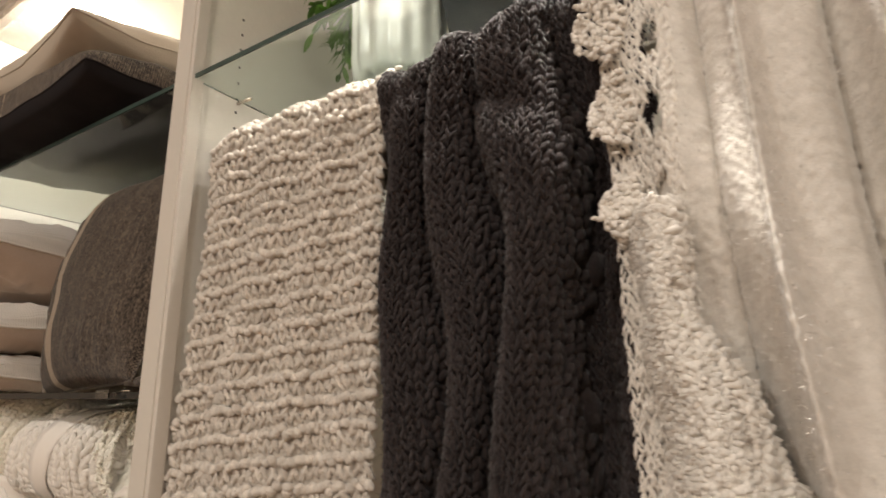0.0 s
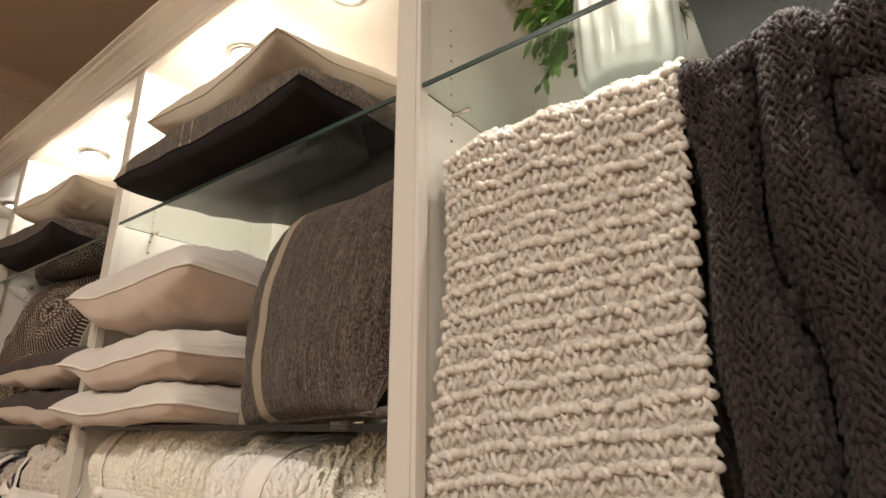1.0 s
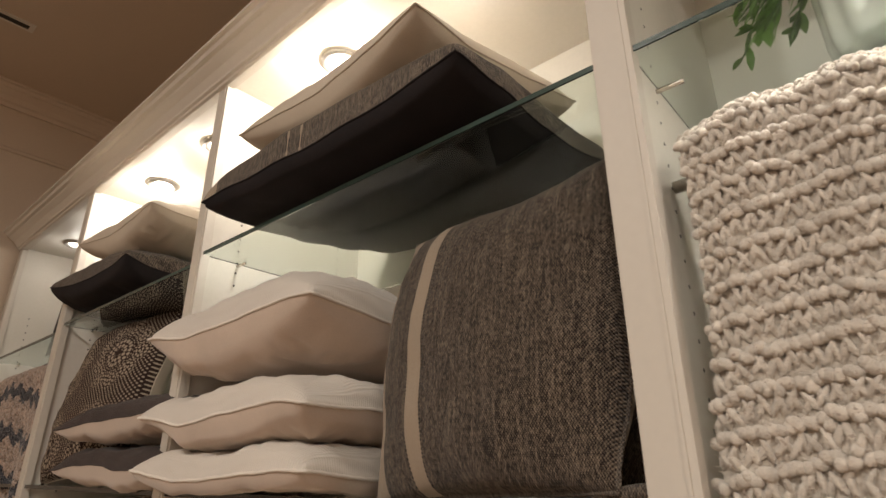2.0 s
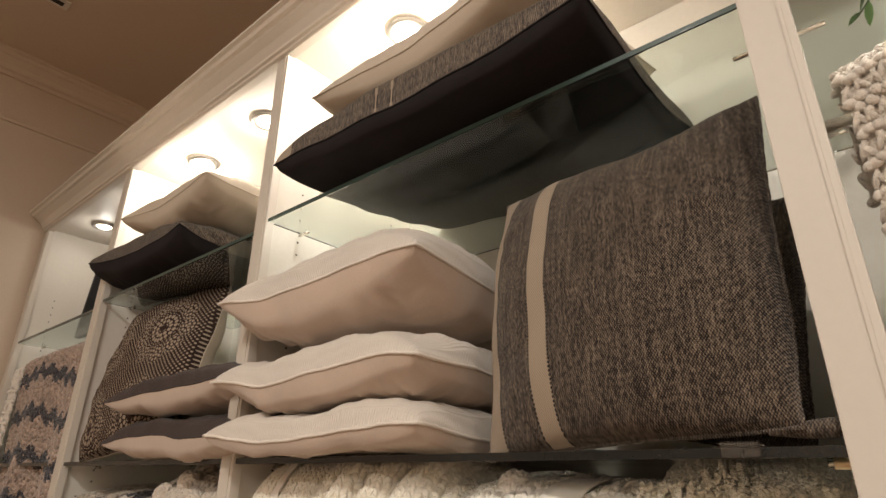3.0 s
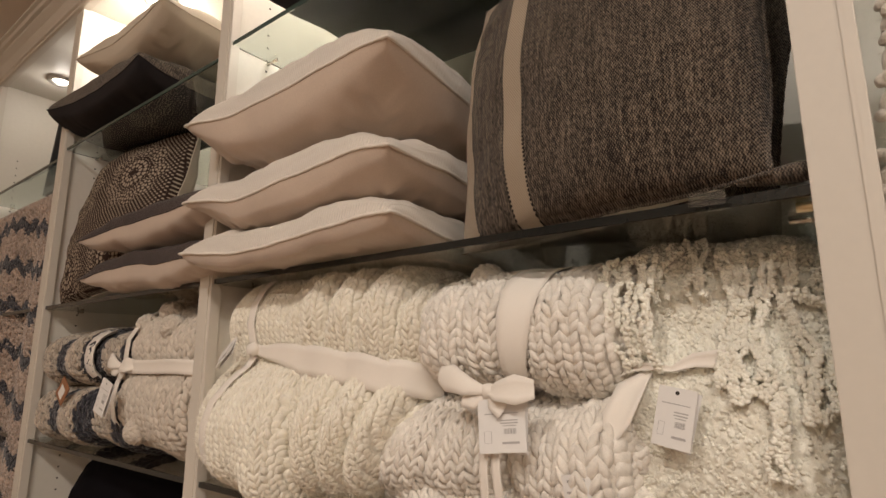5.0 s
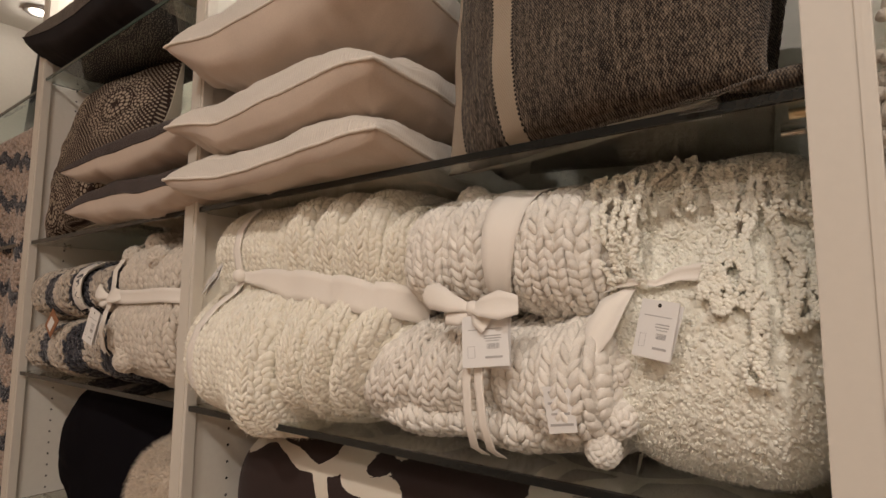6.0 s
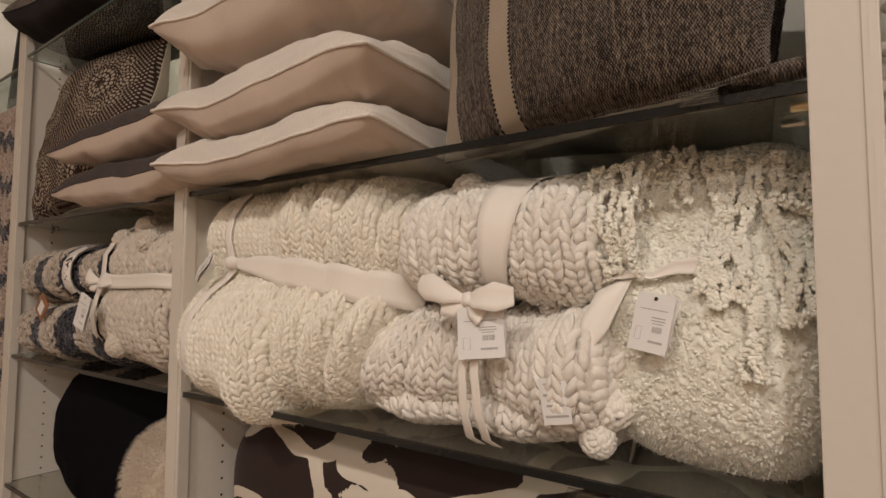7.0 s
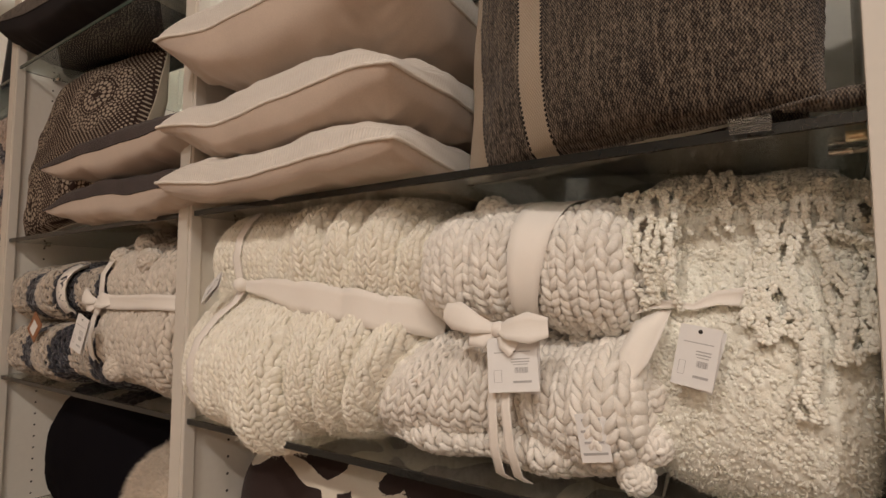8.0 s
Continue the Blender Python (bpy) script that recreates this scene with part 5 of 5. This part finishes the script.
for k in range(9):
    low = 1.40 + 0.03 * abs(math.sin(2.0 * k))
    path = [(-1.100 + 0.0075 * k - 0.012 * math.sin(3.1 * f) * (1 - k / 9) + 0.004 * math.sin(11 * f + k), 0.640 - 0.030 * math.sin(2.4 * f) - 0.003 * (k % 3), 1.552 - (1.545 - low) * f) for f in np.linspace(0, 1, 9)]
    fringe("fringe_cord", path, YARN_LOOP, ivory, 0.0045, 90 + k)
ribbon("ribbon", [np.array(front_at(ivory_fn, x, z, 0.011)) for x, z in ((-1.085, 1.412), (-1.065, 1.416), (-1.04, 1.416), (-1.02, 1.414), (-0.995, 1.424), (-0.968, 1.425), (-0.95, 1.418))], [0.014, 0.012, 0.008, 0.007, 0.015, 0.020, 0.010], ivory, (0, 0.2, 1), curl=0.3)
ribbon("ribbon_tail", [(-1.05, 0.622, 1.415), (-1.065, 0.602, 1.395), (-1.078, 0.588, 1.365), (-1.092, 0.584, 1.330)], [0.010, 0.034, 0.032, 0.006], ivory, (1, 0.2, 0.4), curl=0.2)
tag(ivory, facing(-1.010, 0.590, 1.400, -6, 10, -9), 0.041, 0.062)

# petal-print throw, folded on the shelf below
petal = thing("petal_throw", pose(0, 0, 0), "thick folded pile throw with dark brown petals on cream", "throw", "folded throws")
petal_fn = roll_fn(-1.83, -0.90, 0.80, 1.012, 0.20, 0.158, 3.4, 8.0, -0.12, 0.62, lambda u, v, q: 0.006 * np.sin(7 * u + 5 * v))
sheet("cover", petal_fn, 120, 80, PETAL, petal)
edge = part("folded_edge", tube([(-1.80 + 0.11 * i, 0.607 + 0.004 * math.sin(2.1 * i), 0.93 + 0.006 * math.sin(1.3 * i)) for i in range(9)], 0.012, 10), PETAL, petal, smooth=True)

# ---------------------------------------------------------------- left bay, lower shelves
marl = thing("marled_throw", pose(0, 0, 0), "marled beige and navy chunky throw, folded with a leather tag", "throw", "folded throws")
m_up = roll_fn(-2.805, -2.20, 0.76, 1.435, 0.205, 0.075, 2.8, 9.0, -0.12, 0.62, pearl_ridge)
m_low = roll_fn(-2.795, -2.20, 0.75, 1.285, 0.20, 0.076, 2.8, 9.0, -0.12, 0.62, pearl_ridge)
for f, nm, sd in ((m_up, "upper_fold", 51), (m_low, "lower_fold", 52)):
    sheet("backing", (lambda f: lambda u, v: f(u, v) + np.array([0, 0.002, 0]))(f), 30, 40, YARN_STRIPE_BLUE, marl)
    band = lambda u, v: np.sin(2 * math.pi * (3.0 * u + 0.4)) > 0.45
    knit(nm, f, *cells(f, 0.017), YARN_MARL, marl, fat=1.25, slant=30, jitter=0.3, seed=sd, form=LOBE_SMALL, keep=lambda u, v: ~band(u, v))
    knit("navy_band", f, *cells(f, 0.017), YARN_STRIPE_BLUE, marl, fat=1.25, slant=30, jitter=0.3, seed=sd + 9, form=LOBE_SMALL, keep=band)
ribbon("ribbon", on(m_up, 0.62, np.linspace(0.4, 0.56, 8), 0.012), 0.05, marl, (1, 0, 0), curl=0.2)
lt = part("leather_tag", box(-0.034, 0.034, -0.05, 0.0, 0, 0.002), KRAFT, marl, "brown leather tag with a pale patch", bevel=0.0005)
lt.matrix_local = facing(-2.52, 0.535, 1.372, 0, 10, -28)
part("patch", box(-0.017, 0.017, -0.042, -0.014, 0.0021, 0.0028), CARD, lt)

pom = thing("bobble_throw", pose(0, 0, 0), "pale grey knitted throw with bobbles, tied with a satin ribbon", "throw", "folded throws")
pom_fn = roll_fn(-2.285, -1.880, 0.735, 1.385, 0.20, 0.174, 2.4, 3.2, -0.12, 0.62, lambda u, v, q: -0.020 * bump(v, 0.465, 0.05) + 0.01 * np.sin(7 * u + 3 * v) + 0.015 * bump(v, 0.62, 0.1))
sheet("backing", lambda u, v: pom_fn(u, v) + np.array([0, 0.002, 0]), 30, 40, YARN_POM, pom)
knit("stitches", pom_fn, round(pom_fn.size[0] / 0.025), round(pom_fn.size[1] / 0.0135), YARN_POM, pom, fat=1.02, slant=24, jitter=0.2, seed=61, depth=0.85, long=2.1)
for k, (u, v) in enumerate(((0.22, 0.24), (0.14, 0.34), (0.52, 0.36), (0.10, 0.46), (0.06, 0.60), (0.34, 0.62), (0.30, 0.30))):
    bobble(pom, on(pom_fn, u, v, 0.004)[0], 0.03, YARN_POM, k)
ribbon("ribbon", on(pom_fn, np.linspace(0.15, 0.98, 14), 0.465 + 0 * np.linspace(0, 1, 14), 0.018), 0.030, pom, (0, 0, 1), curl=0.1)
ribbon("ribbon", on(pom_fn, 0.15 + 0.10 * (0.46 - np.linspace(0.08, 0.75, 18)), np.linspace(0.08, 0.75, 18), 0.018), 0.022, pom, (1, 0, 0), curl=0.1)
bow(pom, on(pom_fn, 0.15, 0.465, 0.022)[0], 0.07)
tag(pom, facing(-2.175, 0.495, 1.385, 0, 6, -14), 0.056, 0.072)

cushion("round_cushion", 0.58, 0.37, 0.20, standing(-2.39, 0.70, 1.022, 12, 6), DEEP_BLACK, FUR, "plump black cushion with a cream back, standing", seed=2.9, seam=FUR, seam_r=0.004, pinch=-0.06, soft=0.72, n=50)
furry = thing("fur_throw", pose(0, 0, 0), "cream faux-fur throw, folded beside a black cushion", "throw", "folded throws")
fur_fn = roll_fn(-2.13, -1.90, 0.70, 0.985, 0.17, 0.13, 2.4, 3.0, -0.12, 0.62, lambda u, v, q: 0.01 * np.sin(6 * u + 6 * v))
sheet("cover", fur_fn, 30, 40, FUR, furry)
fuzz("fur_nap", fur_fn, 22000, 0.016, FUR, furry, seed=71, width=0.0006)

# ---------------------------------------------------------------- end bay
def d_fold(p, u, d):
    q = p.copy()
    q[:, 1] += 0.016 * np.sin(11 * u + 2 * d) * np.clip(d * 3, 0, 1)
    return q


drail = thing("hanging_rail", pose(0, 0, 0), "round nickel rail across the end bay that carries throws", "rail")
part("tube", tube([(BAYS[0][0] + 0.002, 0.615, 1.915), (BAYS[0][1] - 0.002, 0.615, 1.915)], 0.0125, 14), CHROME, drail, smooth=True)
stripe = thing("striped_throw", pose(0, 0, 0), "rose-beige bouclé throw with navy stripes, hung over a rail", "throw", "hanging throws")
stripe_fn = hanging(-3.52, -2.85, 1.985, 0.565, 0.70, fold=d_fold)
sheet("backing", lambda u, v: stripe_fn(u, v) + np.array([0, 0.002, 0]), 30, 80, YARN_STRIPE_LIGHT, stripe)
navy = lambda u, v: np.mod(v * 1.52 / 0.145 + 0.20 * np.sin(5 * u) + 0.1 * np.sin(40 * u), 1.0) < 0.32
knit("beige_stripe", stripe_fn, 50, 104, YARN_STRIPE_LIGHT, stripe, fat=1.3, slant=50, jitter=0.6, seed=81, form=LOBE_SMALL, keep=lambda u, v: ~navy(u, v))
knit("navy_stripe", stripe_fn, 50, 104, YARN_STRIPE_BLUE, stripe, fat=1.3, slant=50, jitter=0.6, seed=82, form=LOBE_SMALL, keep=navy)
pale = thing("pale_throw", pose(0, 0, 0), "pale chunky knitted throw hung over a rail", "throw", "hanging throws")
pale_fn = hanging(-3.66, -3.53, 1.965, 0.565, 0.70, fold=d_fold)
sheet("backing", lambda u, v: pale_fn(u, v) + np.array([0, 0.002, 0]), 20, 60, YARN_PEARL, pale)
knit("stitches", pale_fn, 7, 70, YARN_PEARL, pale, garter=2, fat=1.2, jitter=0.25, seed=84, form=LOBE_SMALL)
dark_box = thing("black_frame", pose(-3.18, 0.66, 2.0705, -4), "black wooden picture frame standing on the glass shelf", "frame")
part("frame", box(-0.20, 0.20, 0, 0.025, 0, 0.36), BLACK, dark_box, bevel=0.003)
part("panel", box(-0.17, 0.17, -0.0035, -0.0005, 0.03, 0.33), DARK_DRAPE, dark_box)

# ---------------------------------------------------------------- small things on and under the glass
ACRYLIC = glass_mat("clear_acrylic", (0.92, 0.93, 0.92), 0.05)
for x, z, w in ((-0.955, 1.5885, 0.034), (-1.075, 1.196, 0.030)):
    clip = thing("label_clip", pose(x, FRONT + 0.004, z, 0, 0, 4), "clear plastic label clip on the shelf edge", "clip", "label clips")
    part("foot", box(-w / 2, w / 2, -0.012, 0.02, -0.0135, -0.0115) if z < 1.3 else box(-w / 2, w / 2, -0.012, 0.02, 0.0004, 0.0024), ACRYLIC, clip)
    part("face", box(-w / 2, w / 2, -0.0145, -0.0125, -0.036 if z < 1.3 else -0.010, 0.004), ACRYLIC, clip)
swing = thing("price_tag", pose(-0.99, 0.735, 2.0, 10, 6, 4), "small white swing tag tucked behind a tweed cushion", "tag")
bm = bmesh.new()
for y in (0.0, 0.0008):
    vs = [bm.verts.new(v) for v in ((-0.016, y, -0.03), (0.014, y, -0.03), (0.010, y, 0.004), (0.0, y, 0.020), (-0.012, y, 0.002))]
    bm.faces.new(vs if y else vs[::-1])
bm.verts.ensure_lookup_table()
for i in range(5):
    bm.faces.new((bm.verts[i], bm.verts[(i + 1) % 5], bm.verts[5 + (i + 1) % 5], bm.verts[5 + i]))
part("card", bm, CARD, swing)
